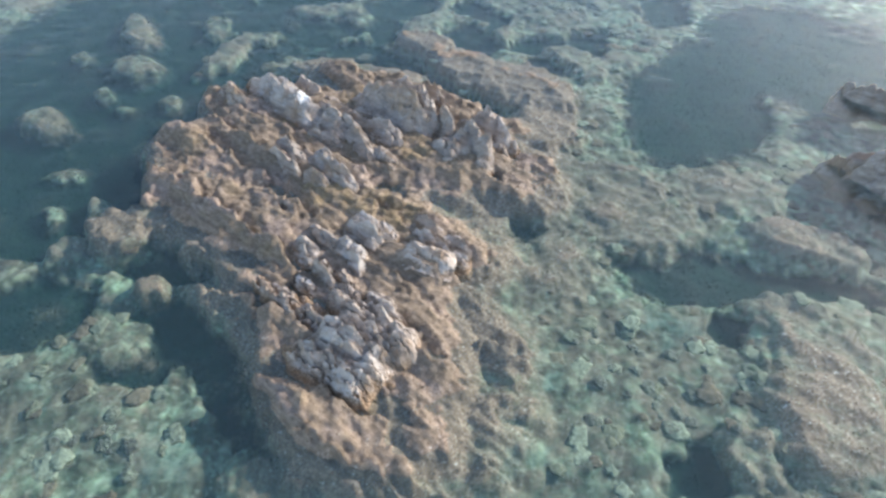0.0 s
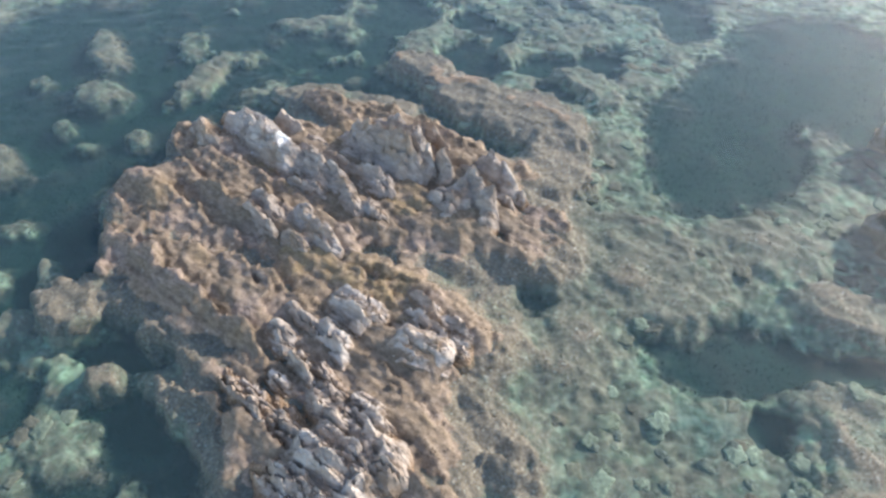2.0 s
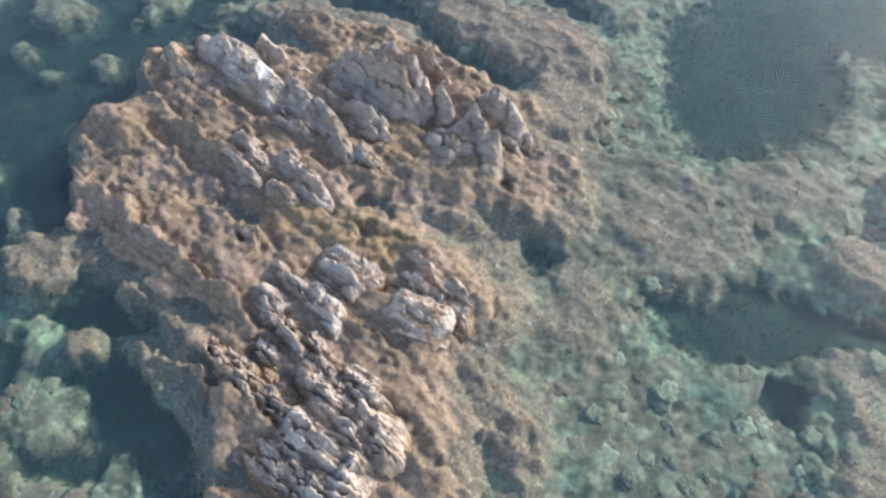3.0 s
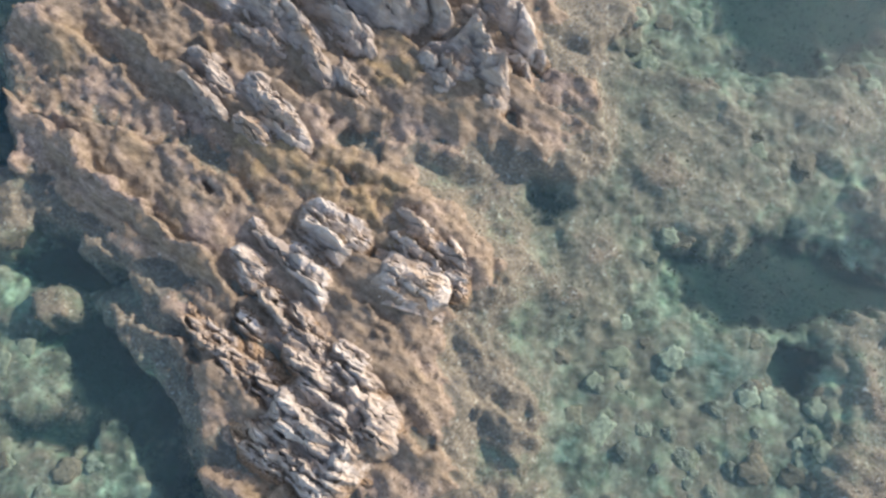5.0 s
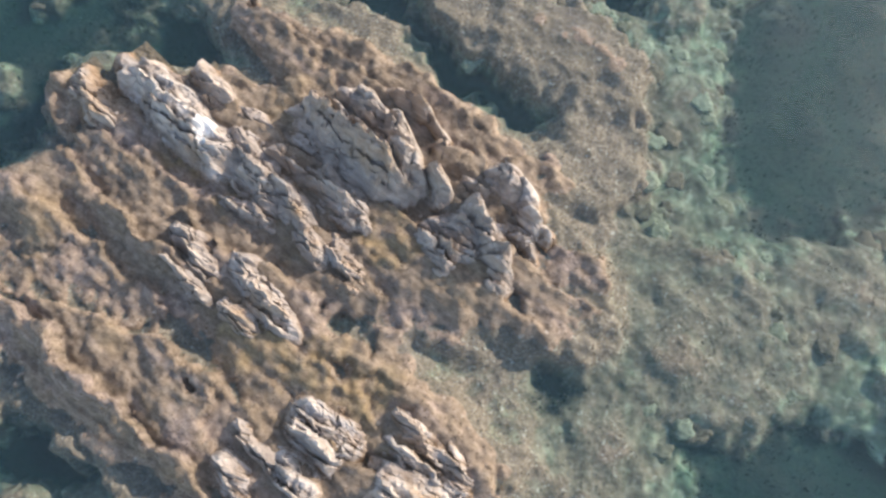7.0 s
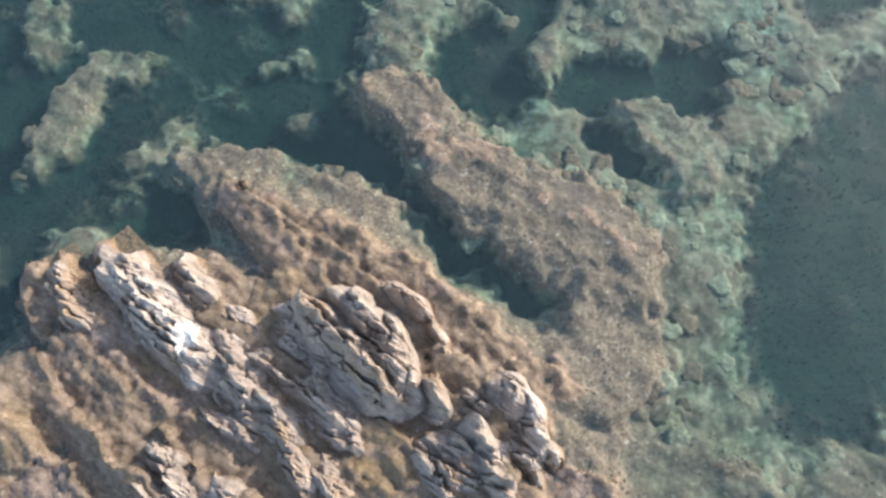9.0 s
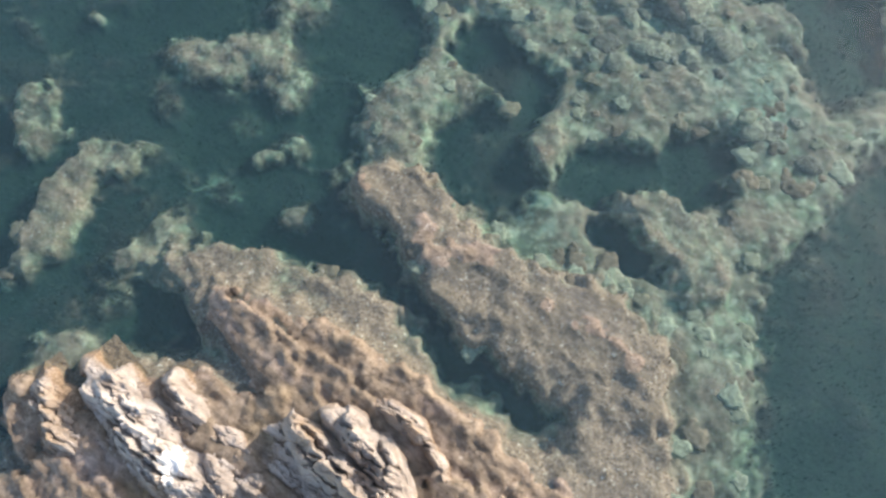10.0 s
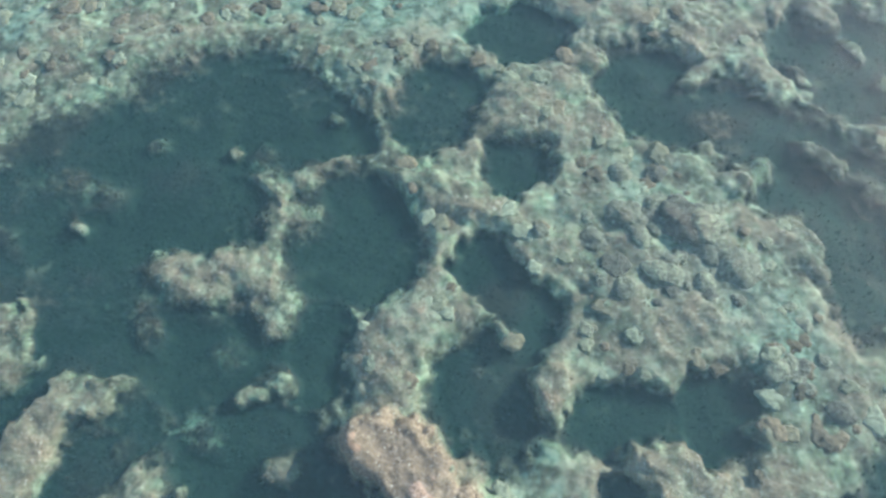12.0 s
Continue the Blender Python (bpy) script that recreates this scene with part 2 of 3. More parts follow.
def water_material():
    """A clear, faintly cloudy sea surface: gloss over a tinted, see-through body."""
    m, t, bsdf, out = material("sea_water")
    t.nodes.remove(bsdf)
    pos, z = place_of(t)
    stretch = t.nodes.new("ShaderNodeMapping")
    stretch.inputs["Rotation"].default_value = (0, 0, radians(-12))
    stretch.inputs["Scale"].default_value = (0.45, 1, 1)
    t.links.new(pos, stretch.inputs["Vector"])
    rip = maths(t, "ADD", noise_node(t, stretch.outputs["Vector"], 3.2, 3, 0.55, 0.4), maths(t, "MULTIPLY", noise_node(t, stretch.outputs["Vector"], 9.0, 1), 0.22))
    bump = node(t, "ShaderNodeBump", Strength=0.4, Distance=0.10)
    t.links.new(rip, bump.inputs["Height"])
    clear = node(t, "ShaderNodeBsdfTransparent", Color=(0.86, 0.965, 0.975, 1))
    murk = node(t, "ShaderNodeBsdfDiffuse", Color=(0.22, 0.36, 0.42, 1))
    body = node(t, "ShaderNodeMixShader", Fac=0.045)
    t.links.new(clear.outputs[0], body.inputs[1])
    t.links.new(murk.outputs[0], body.inputs[2])
    gloss = node(t, "ShaderNodeBsdfGlossy", Roughness=0.22)
    t.links.new(bump.outputs[0], gloss.inputs["Normal"])
    fres = node(t, "ShaderNodeFresnel", IOR=1.33)
    t.links.new(bump.outputs[0], fres.inputs["Normal"])
    top = t.nodes.new("ShaderNodeMixShader")
    t.links.new(fres.outputs[0], top.inputs[0])
    t.links.new(body.outputs[0], top.inputs[1])
    t.links.new(gloss.outputs[0], top.inputs[2])
    t.links.new(top.outputs[0], out.inputs["Surface"])
    return m


def murk_material(name, tint, share):
    """Suspended matter: a thin veil in the water that dims and tints what lies below it."""
    m, t, bsdf, out = material(name)
    t.nodes.remove(bsdf)
    clear = node(t, "ShaderNodeBsdfTransparent", Color=(*tint, 1))
    murk = node(t, "ShaderNodeBsdfDiffuse", Color=(0.03, 0.20, 0.195, 1))
    body = node(t, "ShaderNodeMixShader", Fac=share)
    t.links.new(clear.outputs[0], body.inputs[1])
    t.links.new(murk.outputs[0], body.inputs[2])
    t.links.new(body.outputs[0], out.inputs["Surface"])
    return m


GROUND, CRAG, WATER = ground_material(), crag_material(), water_material()
MURK_1 = murk_material("murk_upper", (0.92, 0.975, 0.98), 0.025)
MURK_2 = murk_material("murk_lower", (0.84, 0.975, 0.965), 0.015)

# ---------------------------------------------------------------- plan: x, y, half length, half width, turn, level
REEF = [
    (-2.08, 11.75, 4.08, 2.10, -13, 0.20), (-4.81, 10.24, 2.69, 1.30, -40, 0.12),
    (-1.63, 8.31, 2.76, 1.18, -9, 0.15), (-1.35, 5.84, 2.60, 1.95, -71, 0.10),
    (-2.16, 9.36, 2.60, 1.00, -30, 0.12), (-5.16, 9.03, 1.54, 0.76, -36, 0.02), (1.50, 10.50, 1.21, 0.96, -56, 0.0),
    (0.15, 5.88, 2.22, 1.26, -76, -0.18), (-0.97, 13.54, 2.94, 0.67, -29, 0.12), (-3.30, 6.20, 1.70, 0.42, -40, -0.22), (-5.37, 12.95, 1.3, 0.47, -43, 0.1), (-3.45, 7.45, 1.25, 0.52, -42, 0.00),
]
SHELVES = [
    (-0.38, 16.50, 1.15, 0.61, -38, -0.04), (0.62, 15.32, 1.36, 0.76, -41, -0.03), (2.16, 14.53, 1.33, 0.80, -38, -0.05), (2.75, 13.75, 1.00, 0.81, 71, -0.08), (2.50, 12.47, 1.05, 0.90, -78, -0.12), (1.20, 14.48, 1.30, 0.62, -45, -0.10),
    (-3.27, 15.44, 1.14, 0.49, -19, -0.28), (-1.93, 14.85, 2.00, 0.69, -22, -0.22), (-0.54, 14.19, 0.78, 0.36, -43, -0.25), (-4.77, 15.80, 0.40, 0.26, -10, -0.45),
    (-6.36, 16.70, 1.33, 0.50, 65, -0.42), (-5.63, 17.58, 0.67, 0.26, 26, -0.45), (-7.21, 18.47, 0.78, 0.42, -65, -0.55),
]
SHELVES += [
    (3.72, 16.31, 0.73, 0.55, -46, -0.32), (4.14, 15.49, 0.69, 0.49, -86, -0.34), (3.99, 19.74, 2.20, 1.40, -31, -0.45), (1.53, 8.83, 1.91, 1.48, -65, -0.33),
    (7.46, 8.60, 1.15, 0.60, -35, -0.30), (6.26, 4.80, 1.52, 1.03, 88, -0.26), (6.57, 6.45, 1.13, 0.55, -34, -0.33), (4.68, 4.14, 0.48, 0.51, -29, -0.38), (-6.60, 8.80, 0.95, 0.60, -40, -0.08),
    (3.50, 10.00, 2.00, 1.40, -40, -0.35), (6.30, 10.40, 1.30, 0.90, -20, -0.38),
]
KNOLLS = [
    (-5.58, 7.38, 0.40, 0.28, -22, -0.25), (-10.26, 13.01, 1.00, 0.56, -39, -0.38), (-8.97, 15.87, 0.95, 0.66, -45, -0.40), (-9.63, 18.19, 1.40, 0.55, -64, -0.42),
    (-10.76, 16.42, 0.43, 0.29, -33, -0.48), (-9.32, 14.48, 0.41, 0.26, -47, -0.50), (-7.34, 13.97, 0.47, 0.33, -48, -0.45), (-8.49, 13.70, 0.40, 0.25, -18, -0.55),
    (-8.60, 9.57, 0.42, 0.20, -60, -0.50), (-7.58, 9.76, 0.50, 0.28, -58, -0.45), (-7.74, 8.47, 0.50, 0.46, 23, -0.42), (-8.88, 11.03, 0.55, 0.30, -12, -0.62), (-5.87, 6.33, 0.74, 0.50, -41, -0.50), (-2.97, 3.77, 0.57, 0.38, -39, -0.40),
]
STONES = [
    (1.90, 17.72, 0.45, 0.26, 85, -0.33), (1.18, 18.64, 0.22, 0.14, -70, -0.45), (1.53, 23.12, 0.66, 0.62, 26, -0.45), (-4.12, 19.58, 0.90, 0.30, -26, -0.53),
    (-2.96, 19.91, 1.10, 0.24, -87, -0.56), (-2.65, 18.96, 0.46, 0.34, -66, -0.55), (-2.68, 20.94, 0.55, 0.26, 9, -0.60), (5.48, 21.38, 0.30, 0.25, 53, -0.42),
    (6.41, 20.02, 0.71, 0.30, -75, -0.45), (6.47, 23.76, 0.65, 0.38, -48, -0.50), (3.06, 24.33, 0.38, 0.34, 72, -0.46), (7.21, 21.93, 0.58, 0.22, -48, -0.52),
    (3.38, 25.30, 0.71, 0.30, -30, -0.48), (0.25, 21.25, 1.15, 0.36, -26, -0.42), (-0.60, 18.45, 0.95, 0.55, 73, -0.42),
]
STONES += [
    (-2.43, 17.81, 0.24, 0.18, -10, -0.56), (-2.95, 17.64, 0.26, 0.15, -4, -0.56), (-2.28, 16.53, 0.38, 0.26, -12, -0.58), (-2.01, 23.05, 0.20, 0.16, -11, -0.60),
    (-6.61, 20.70, 0.23, 0.17, -50, -0.62), (-3.87, 22.30, 0.21, 0.17, -64, -0.60), (5.25, 23.92, 0.60, 0.22, 35, -0.55), (7.93, 25.48, 0.61, 0.34, -68, -0.55),
    (4.71, 24.80, 0.35, 0.28, 16, -0.55), (3.10, 16.55, 0.30, 0.16, -80, -0.40), (-5.20, 15.05, 0.45, 0.22, 5, -0.64),
]
rng = np.random.default_rng(12)
for k in range(24):
    STONES.append((rng.uniform(4.6, 9.5), rng.uniform(20.6, 26.5), rng.uniform(0.18, 0.50), rng.uniform(0.14, 0.30), rng.uniform(-80, 10), rng.uniform(-0.68, -0.58)))
for k in range(26):
    STONES.append((rng.uniform(-8.0, -2.5), rng.uniform(16.6, 22.5), rng.uniform(0.25, 0.70), rng.uniform(0.18, 0.40), rng.uniform(-80, 10), rng.uniform(-0.74, -0.68)))
# hollows grown over with seagrass: north of the reef, the meadow behind it, east and west of it; a few lobes paint
# shade
HOLLOWS = [
    (-3.91, 23.25, 2.25, 1.51, -14), (-6.19, 21.68, 2.44, 1.82, 5), (-4.68, 21.13, 1.88, 0.87, -10), (-7.81, 20.38, 2.00, 1.45, -29), (0.09, 23.36, 1.13, 1.01, 72),
    (-2.13, 22.71, 1.07, 0.66, -5), (-1.54, 20.47, 1.40, 1.24, -68), (1.51, 22.03, 0.78, 0.66, 83), (1.80, 25.17, 1.13, 0.74, -1), (0.93, 19.93, 0.65, 0.58, 85),
    (1.55, 18.90, 0.79, 0.55, 89), (1.25, 19.40, 0.55, 0.50, 0), (-4.60, 17.90, 1.60, 0.80, 0), (0.87, 17.58, 1.06, 1.01, 73), (3.01, 17.21, 1.00, 0.62, -1), (4.47, 17.43, 0.95, 0.61, 68), (-5.56, 18.89, 1.70, 0.88, -11),
    (-3.66, 18.77, 0.78, 0.66, -34), (-1.97, 18.42, 0.67, 0.48, -89),
]
# the trench from (-0.80, 15.62) to (1.03, 13.82) also paints the shelf's shade
HOLLOWS_MEADOW = [
    (-5.10, 16.80, 0.94, 0.48, 30), (-2.82, 16.68, 1.59, 0.93, -9), (-7.17, 17.21, 0.67, 0.46, -60), (-5.83, 18.86, 1.49, 1.20, -30), (-6.35, 15.05, 1.25, 0.55, -2),
    (-4.60, 14.72, 1.00, 0.52, -21), (-1.99, 18.36, 1.01, 0.65, -82), (-3.72, 18.49, 1.24, 0.99, -16), (-0.80, 15.62, 0.93, 0.36, -49), (-0.07, 14.60, 0.82, 0.31, -47),
    (1.03, 13.82, 0.97, 0.33, -41), (3.03, 15.88, 0.65, 0.38, -38), (-1.65, 16.18, 0.67, 0.55, -30), (-6.99, 20.33, 1.78, 1.12, -11), (-6.75, 13.75, 0.70, 0.45, -44),
]
HOLLOWS_EAST = [
    (6.10, 13.64, 2.60, 1.25, 75), (6.12, 15.10, 1.10, 0.78, 68), (7.30, 14.17, 2.58, 1.40, 75), (4.97, 7.85, 1.39, 0.74, 3),
    (6.06, 7.56, 0.76, 0.50, 8), (5.24, 6.50, 0.41, 0.33, 64), (5.79, 5.50, 0.65, 0.28, 70), (1.69, 8.93, 0.36, 0.34, 65), (3.95, 3.90, 0.63, 0.42, 16),
    (4.55, 23.44, 1.77, 1.03, -40), (6.44, 22.12, 2.11, 1.23, -45), (7.26, 20.38, 1.99, 0.92, 89), (8.08, 24.34, 1.48, 1.37, -36), (7.33, 7.49, 1.24, 0.40, -8), (10.8, 16.8, 2.8, 3.2, 0), (8.2, 16.0, 1.6, 1.8, 0),
]
# (-3.86, 5.91) and (-3.16, 4.71) paint the reef's shadow in seagrass colour
HOLLOWS_WEST = [
    (-6.85, 10.22, 0.88, 0.34, -78), (-5.50, 8.10, 0.90, 0.48, -8), (-5.23, 7.00, 0.66, 0.45, -20), (-3.86, 5.91, 0.63, 0.50, -72), (-7.79, 11.01, 1.67, 0.75, -64),
    (-7.28, 14.40, 1.79, 0.83, -68), (-4.72, 6.38, 0.89, 0.62, -55), (-3.01, 5.20, 0.95, 0.28, -33), (-7.83, 6.88, 1.20, 0.91, 13), (-5.38, 5.87, 0.74, 0.58, -26),
    (-3.16, 4.71, 1.18, 0.42, -46), (-8.19, 8.78, 1.44, 0.49, -4), (-9.64, 11.57, 3.54, 1.78, -55), (-8.32, 16.9, 3.37, 2.02, -11), (-11.14, 16.28, 3.30, 2.15, -38), (-11.0, 16.6, 3.0, 5.0, 0), (-10.3, 9.2, 1.8, 1.3, 10), (-10.2, 13.5, 3.2, 5.2, 0),
]
# small pools in the rock, with their floor's level; the third is a pit shaped for a crag's shadow
POOLS_AND_SHADE = [(1.69, 8.93, 0.40, 0.34, 65, -0.62), (-1.32, 9.78, 0.24, 0.18, -30, -0.15), (1.20, 10.20, 0.22, 0.16, -60, -0.20)]
ALL_HOLLOWS = HOLLOWS + HOLLOWS_MEADOW + HOLLOWS_EAST + HOLLOWS_WEST


def radius_in(x, y, lobe):
    """0 at a lobe's middle, 1 on its rim."""
    cx, cy, a, b, turn = lobe[:5]
    c, s = math.cos(radians(turn)), math.sin(radians(turn))
    return np.hypot(((x - cx) * c + (y - cy) * s) / a, (-(x - cx) * s + (y - cy) * c) / b)


def along_beds(x, y):
    c, s = math.cos(radians(STRIKE)), math.sin(radians(STRIKE))
    return x * c + y * s, -x * s + y * c


def land(x, y):
    """Height of the ground, and how far the place belongs to the reef and to the shelves."""
    wx = x + 0.16 * fbm(x * 0.9, y * 0.9, 3, 3) + 0.09 * vnoise(x * 4, y * 4, 5)
    wy = y + 0.16 * fbm(x * 0.9, y * 0.9, 3, 9) + 0.09 * vnoise(x * 4, y * 4, 6)
    u, v = along_beds(x, y)
    h = -0.52 + 0.10 * fbm(x * 0.45, y * 0.45, 3, 21)
    hole = np.zeros(np.shape(x))
    rx = wx + 0.10 * fbm(x * 3.0, y * 3.0, 3, 13)
    ry = wy + 0.10 * fbm(x * 3.0, y * 3.0, 3, 15)
    for lobe in ALL_HOLLOWS:
        hole = np.maximum(hole, 1 - ease(0.75, 1.32, radius_in(rx, ry, lobe)))
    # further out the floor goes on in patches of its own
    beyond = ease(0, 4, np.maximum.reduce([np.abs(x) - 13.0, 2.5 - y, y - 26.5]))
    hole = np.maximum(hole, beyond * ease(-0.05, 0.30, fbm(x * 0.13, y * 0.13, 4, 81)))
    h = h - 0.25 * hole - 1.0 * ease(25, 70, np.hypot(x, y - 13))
    shelf, which, bare = np.zeros(np.shape(x)), np.full(np.shape(x), -1), np.zeros(np.shape(x))
    for number, lobe in enumerate(SHELVES + KNOLLS + STONES):
        inner, outer = (0.72, 1.22) if number < len(SHELVES) else (0.50, 1.40)
        k = 1 - ease(inner, outer, radius_in(rx, ry, lobe) if number < len(SHELVES) else radius_in(x + 0.7 * (wx - x) + 0.6 * (rx - wx), y + 0.7 * (wy - y) + 0.6 * (ry - wy), lobe))
        h = np.maximum(h, h * (1 - k) + k * lobe[5])
        which = np.where(k > shelf, number, which)
        shelf = np.maximum(shelf, k)
        # what lies deep among the seagrass is half overgrown
        bare = np.maximum(bare, (np.clip(1.7 * k, 0, 1) if number < len(SHELVES) else k) * (0.36 if lobe[5] < -0.62 and lobe[1] < 23 else 0.7 if lobe[5] < -0.5 or lobe[0] < -8 else 1.0))
    reef = np.zeros(np.shape(x))
    for lobe in REEF:
        k = 1 - ease(0.72, 1.30, radius_in(wx, wy, lobe))
        h = np.maximum(h, h * (1 - k) + k * lobe[5])
        reef = np.maximum(reef, k)
    hole = hole * (1 - bare) * (1 - reef)
    for lobe in POOLS_AND_SHADE:
        k = 1 - ease(0.35, 1.35, radius_in(rx, ry, lobe))
        h = h * (1 - k) + k * np.minimum(h, lobe[5])
        hole = np.maximum(hole, k * ease(-0.3, -0.7, lobe[5]))
    # bedded ribs on the reef, cobbles and clumps everywhere
    top, crack = facets(u * 0.48 + 0.25 * fbm(x * 1.5, y * 1.5, 3, 42), v * 1.7 + 0.28 * fbm(x * 1.5, y * 1.5, 3, 44), 41, 0.7)
    h = h + reef * (0.19 * top + 0.10 * fbm(u * 0.5, v * 1.1, 3, 43) + 0.035 * fbm(u * 2.4, v * 6.0, 4, 45, 0.7))
    h = h + shelf * (1 - reef) * 0.06 * fbm(u * 0.8, v * 1.8, 4, 47)
    rough = (0.35 + 0.65 * np.clip(1 - hole, 0, 1)) * (1 - 0.3 * reef)

    def domes(f, seed):
        d = cells(x * f + 0.25 * vnoise(x * f, y * f, seed + 2), y * f, seed)
        return 0.28 - 0.9 * d * d
    h = h + rough * (0.05 * (1 - 0.5 * reef) * fbm(x * 1.3, y * 1.3, 3, 57) + (0.028 + 0.008 * reef) * domes(2.3, 51) + (0.018 + 0.014 * reef) * domes(4.6, 53) + (0.014 + 0.015 * reef) * fbm(x * 7, y * 7, 3, 55))
    return h, reef, shelf, hole, which


# ---------------------------------------------------------------- the ground
def part(name, data, mat, parent=None, label=""):
    """Links a mesh or a bmesh as one object under a thing or a part."""
    if isinstance(data, bmesh.types.BMesh):
        me = bpy.data.meshes.new(name)
        data.to_mesh(me)
        data.free()
        data = me
    ob = new(name, data)
    if mat and not data.materials:
        data.materials.append(mat)
    ob.parent = parent
    return tagged(ob, label)


def mesh_of(name, verts, faces, mat, smooth=True):
    me = bpy.data.meshes.new(name)
    me.vertices.add(len(verts))
    me.vertices.foreach_set("co", np.asarray(verts, np.float32).ravel())
    faces = np.asarray(faces, np.int32)
    k = faces.shape[1]
    me.loops.add(faces.size)
    me.loops.foreach_set("vertex_index", faces.ravel())
    me.polygons.add(len(faces))
    me.polygons.foreach_set("loop_start", np.arange(0, faces.size, k, dtype=np.int32))
    me.polygons.foreach_set("loop_total", np.full(len(faces), k, np.int32))
    me.polygons.foreach_set("use_smooth", np.full(len(faces), smooth))
    me.materials.append(mat)
    me.update(calc_edges=True)
    return me


SAND = [
    (3.69, 21.19, 0.93, 0.69, -57), (4.23, 20.06, 0.84, 0.50, -22), (-0.26, 18.96, 0.60, 0.43, -87), (1.62, 16.58, 0.45, 0.34, 50), (-9.07, 25.70, 0.93, 0.67, -47),
    (-0.84, 24.26, 0.73, 0.46, -86), (5.86, 18.74, 0.69, 0.60, -83), (0.93, 4.13, 0.73, 0.61, 39), (1.80, 5.80, 0.65, 0.30, 67), (-4.23, 4.12, 0.63, 0.46, -44),
    (4.27, 6.60, 0.79, 0.34, -10), (2.07, 6.80, 0.40, 0.30, 33), (5.00, 19.10, 2.00, 0.80, -45), (-0.50, 25.60, 4.50, 0.80, -9),
]


# where the sea floor is matted with brown weed
BROWN_WEED = [(3.0, 10.2, 1.4, 2.0, 0), (2.3, 7.6, 0.9, 1.2, 0), (4.6, 9.8, 1.3, 0.9, 20), (5.9, 10.2, 1.0, 1.0, 0), (2.6, 6.2, 1.2, 0.7, 0), (3.0, 13.2, 1.2, 1.6, 0)]


def sandy(x, y):
    """Where pale sand lies between the stones."""
    wx, wy = x + 0.35 * fbm(x * 2.2, y * 2.2, 4, 71), y + 0.35 * fbm(x * 2.2, y * 2.2, 4, 73)
    k = np.zeros(np.shape(x))
    for lobe in SAND:
        k = np.maximum(k, 1 - ease(0.5, 1.15, radius_in(wx, wy, lobe)))
    return k


def with_growth(me, grown):
    """Marks how thickly seagrass and sand cover the ground."""
    co = np.empty(len(me.vertices) * 3, np.float32)
    me.vertices.foreach_get("co", co)
    co = co.reshape(-1, 3)
    moss = np.zeros(len(co))
    wx, wy = co[:, 0] + 0.5 * fbm(co[:, 0] * 1.5, co[:, 1] * 1.5, 4, 75), co[:, 1] + 0.5 * fbm(co[:, 0] * 1.5, co[:, 1] * 1.5, 4, 77)
    for lobe in ((-1.9, 9.3, 1.5, 0.55, -25), (-0.7, 11.0, 0.7, 0.35, -50), (-3.0, 11.9, 1.2, 0.3, -36), (-1.0, 8.6, 0.6, 0.4, -40)):
        moss = np.maximum(moss, 1 - ease(0.5, 1.2, radius_in(wx, wy, lobe)))
    weedy = np.zeros(len(co))
    for lobe in BROWN_WEED:
        weedy = np.maximum(weedy, 1 - ease(0.55, 1.25, radius_in(wx, wy, lobe)))
    me.attributes.new("brown_weed", "FLOAT", "POINT").data.foreach_set("value", weedy.astype(np.float32))
    me.attributes.new("moss", "FLOAT", "POINT").data.foreach_set("value", moss.astype(np.float32))
    me.attributes.new("grass", "FLOAT", "POINT").data.foreach_set("value", grown.astype(np.float32))
    me.attributes.new("sand", "FLOAT", "POINT").data.foreach_set("value", sandy(co[:, 0], co[:, 1]).astype(np.float32))
    return me


def cut_out(verts, faces, keep):
    f = faces[keep]
    used, index = np.unique(f, return_inverse=True)
    return verts[used], index.reshape(f.shape), used


def piece(name, keep):
    """A stretch of the ground as a mesh of its own."""
    verts, faces, used = cut_out(gverts, gfaces, keep)
    return with_growth(mesh_of(name, verts, faces, GROUND), ghole.ravel()[used])


X0, X1, Y0, Y1, STEP = -16.0, 16.0, 0.0, 28.0, 0.04
gx, gy = np.meshgrid(np.arange(X0, X1 + 1e-6, STEP), np.arange(Y0, Y1 + 1e-6, STEP))
gh, greef, gshelf, ghole, gwhich = land(gx, gy)
gverts = np.stack([gx, gy, gh], -1).reshape(-1, 3)
ny, nx = gx.shape
idx = np.arange(ny * nx).reshape(ny, nx)
gfaces = np.stack([idx[:-1, :-1], idx[:-1, 1:], idx[1:, 1:], idx[1:, :-1]], -1).reshape(-1, 4)
freef = greef[:-1, :-1].ravel() > 0.35
fshelf = (gshelf[:-1, :-1].ravel() > 0.5) & ~freef


def one_piece(mask):
    """The largest stretch of a mask that hangs together."""
    best = np.zeros_like(mask)
    rest = mask.copy()
    while rest.sum() > best.sum():
        grown = np.zeros_like(mask)
        grown[np.unravel_index(np.argmax(rest), rest.shape)] = True
        size = 0
        while grown.sum() > size:
            size = grown.sum()
            for k in range(6):
                wide = grown.copy()
                wide[1:] |= grown[:-1]
                wide[:-1] |= grown[1:]
                wide[:, 1:] |= grown[:, :-1]
                wide[:, :-1] |= grown[:, 1:]
                grown = wide & rest
        rest &= ~grown
        if grown.sum() > best.sum():
            best = grown
    return best


shelf_faces, which_faces = fshelf.reshape(ny - 1, nx - 1), gwhich[:-1, :-1]
for number in range(len(SHELVES + KNOLLS + STONES)):
    mine = shelf_faces & (which_faces == number)
    if mine.any():
        r, c = np.flatnonzero(mine.any(axis=1)), np.flatnonzero(mine.any(axis=0))
        box = (slice(r[0], r[-1] + 1), slice(c[0], c[-1] + 1))
        kept = one_piece(mine[box])
        if kept.sum() < 12:
            kept[:] = False
        shelf_faces[box] &= kept | ~mine[box]
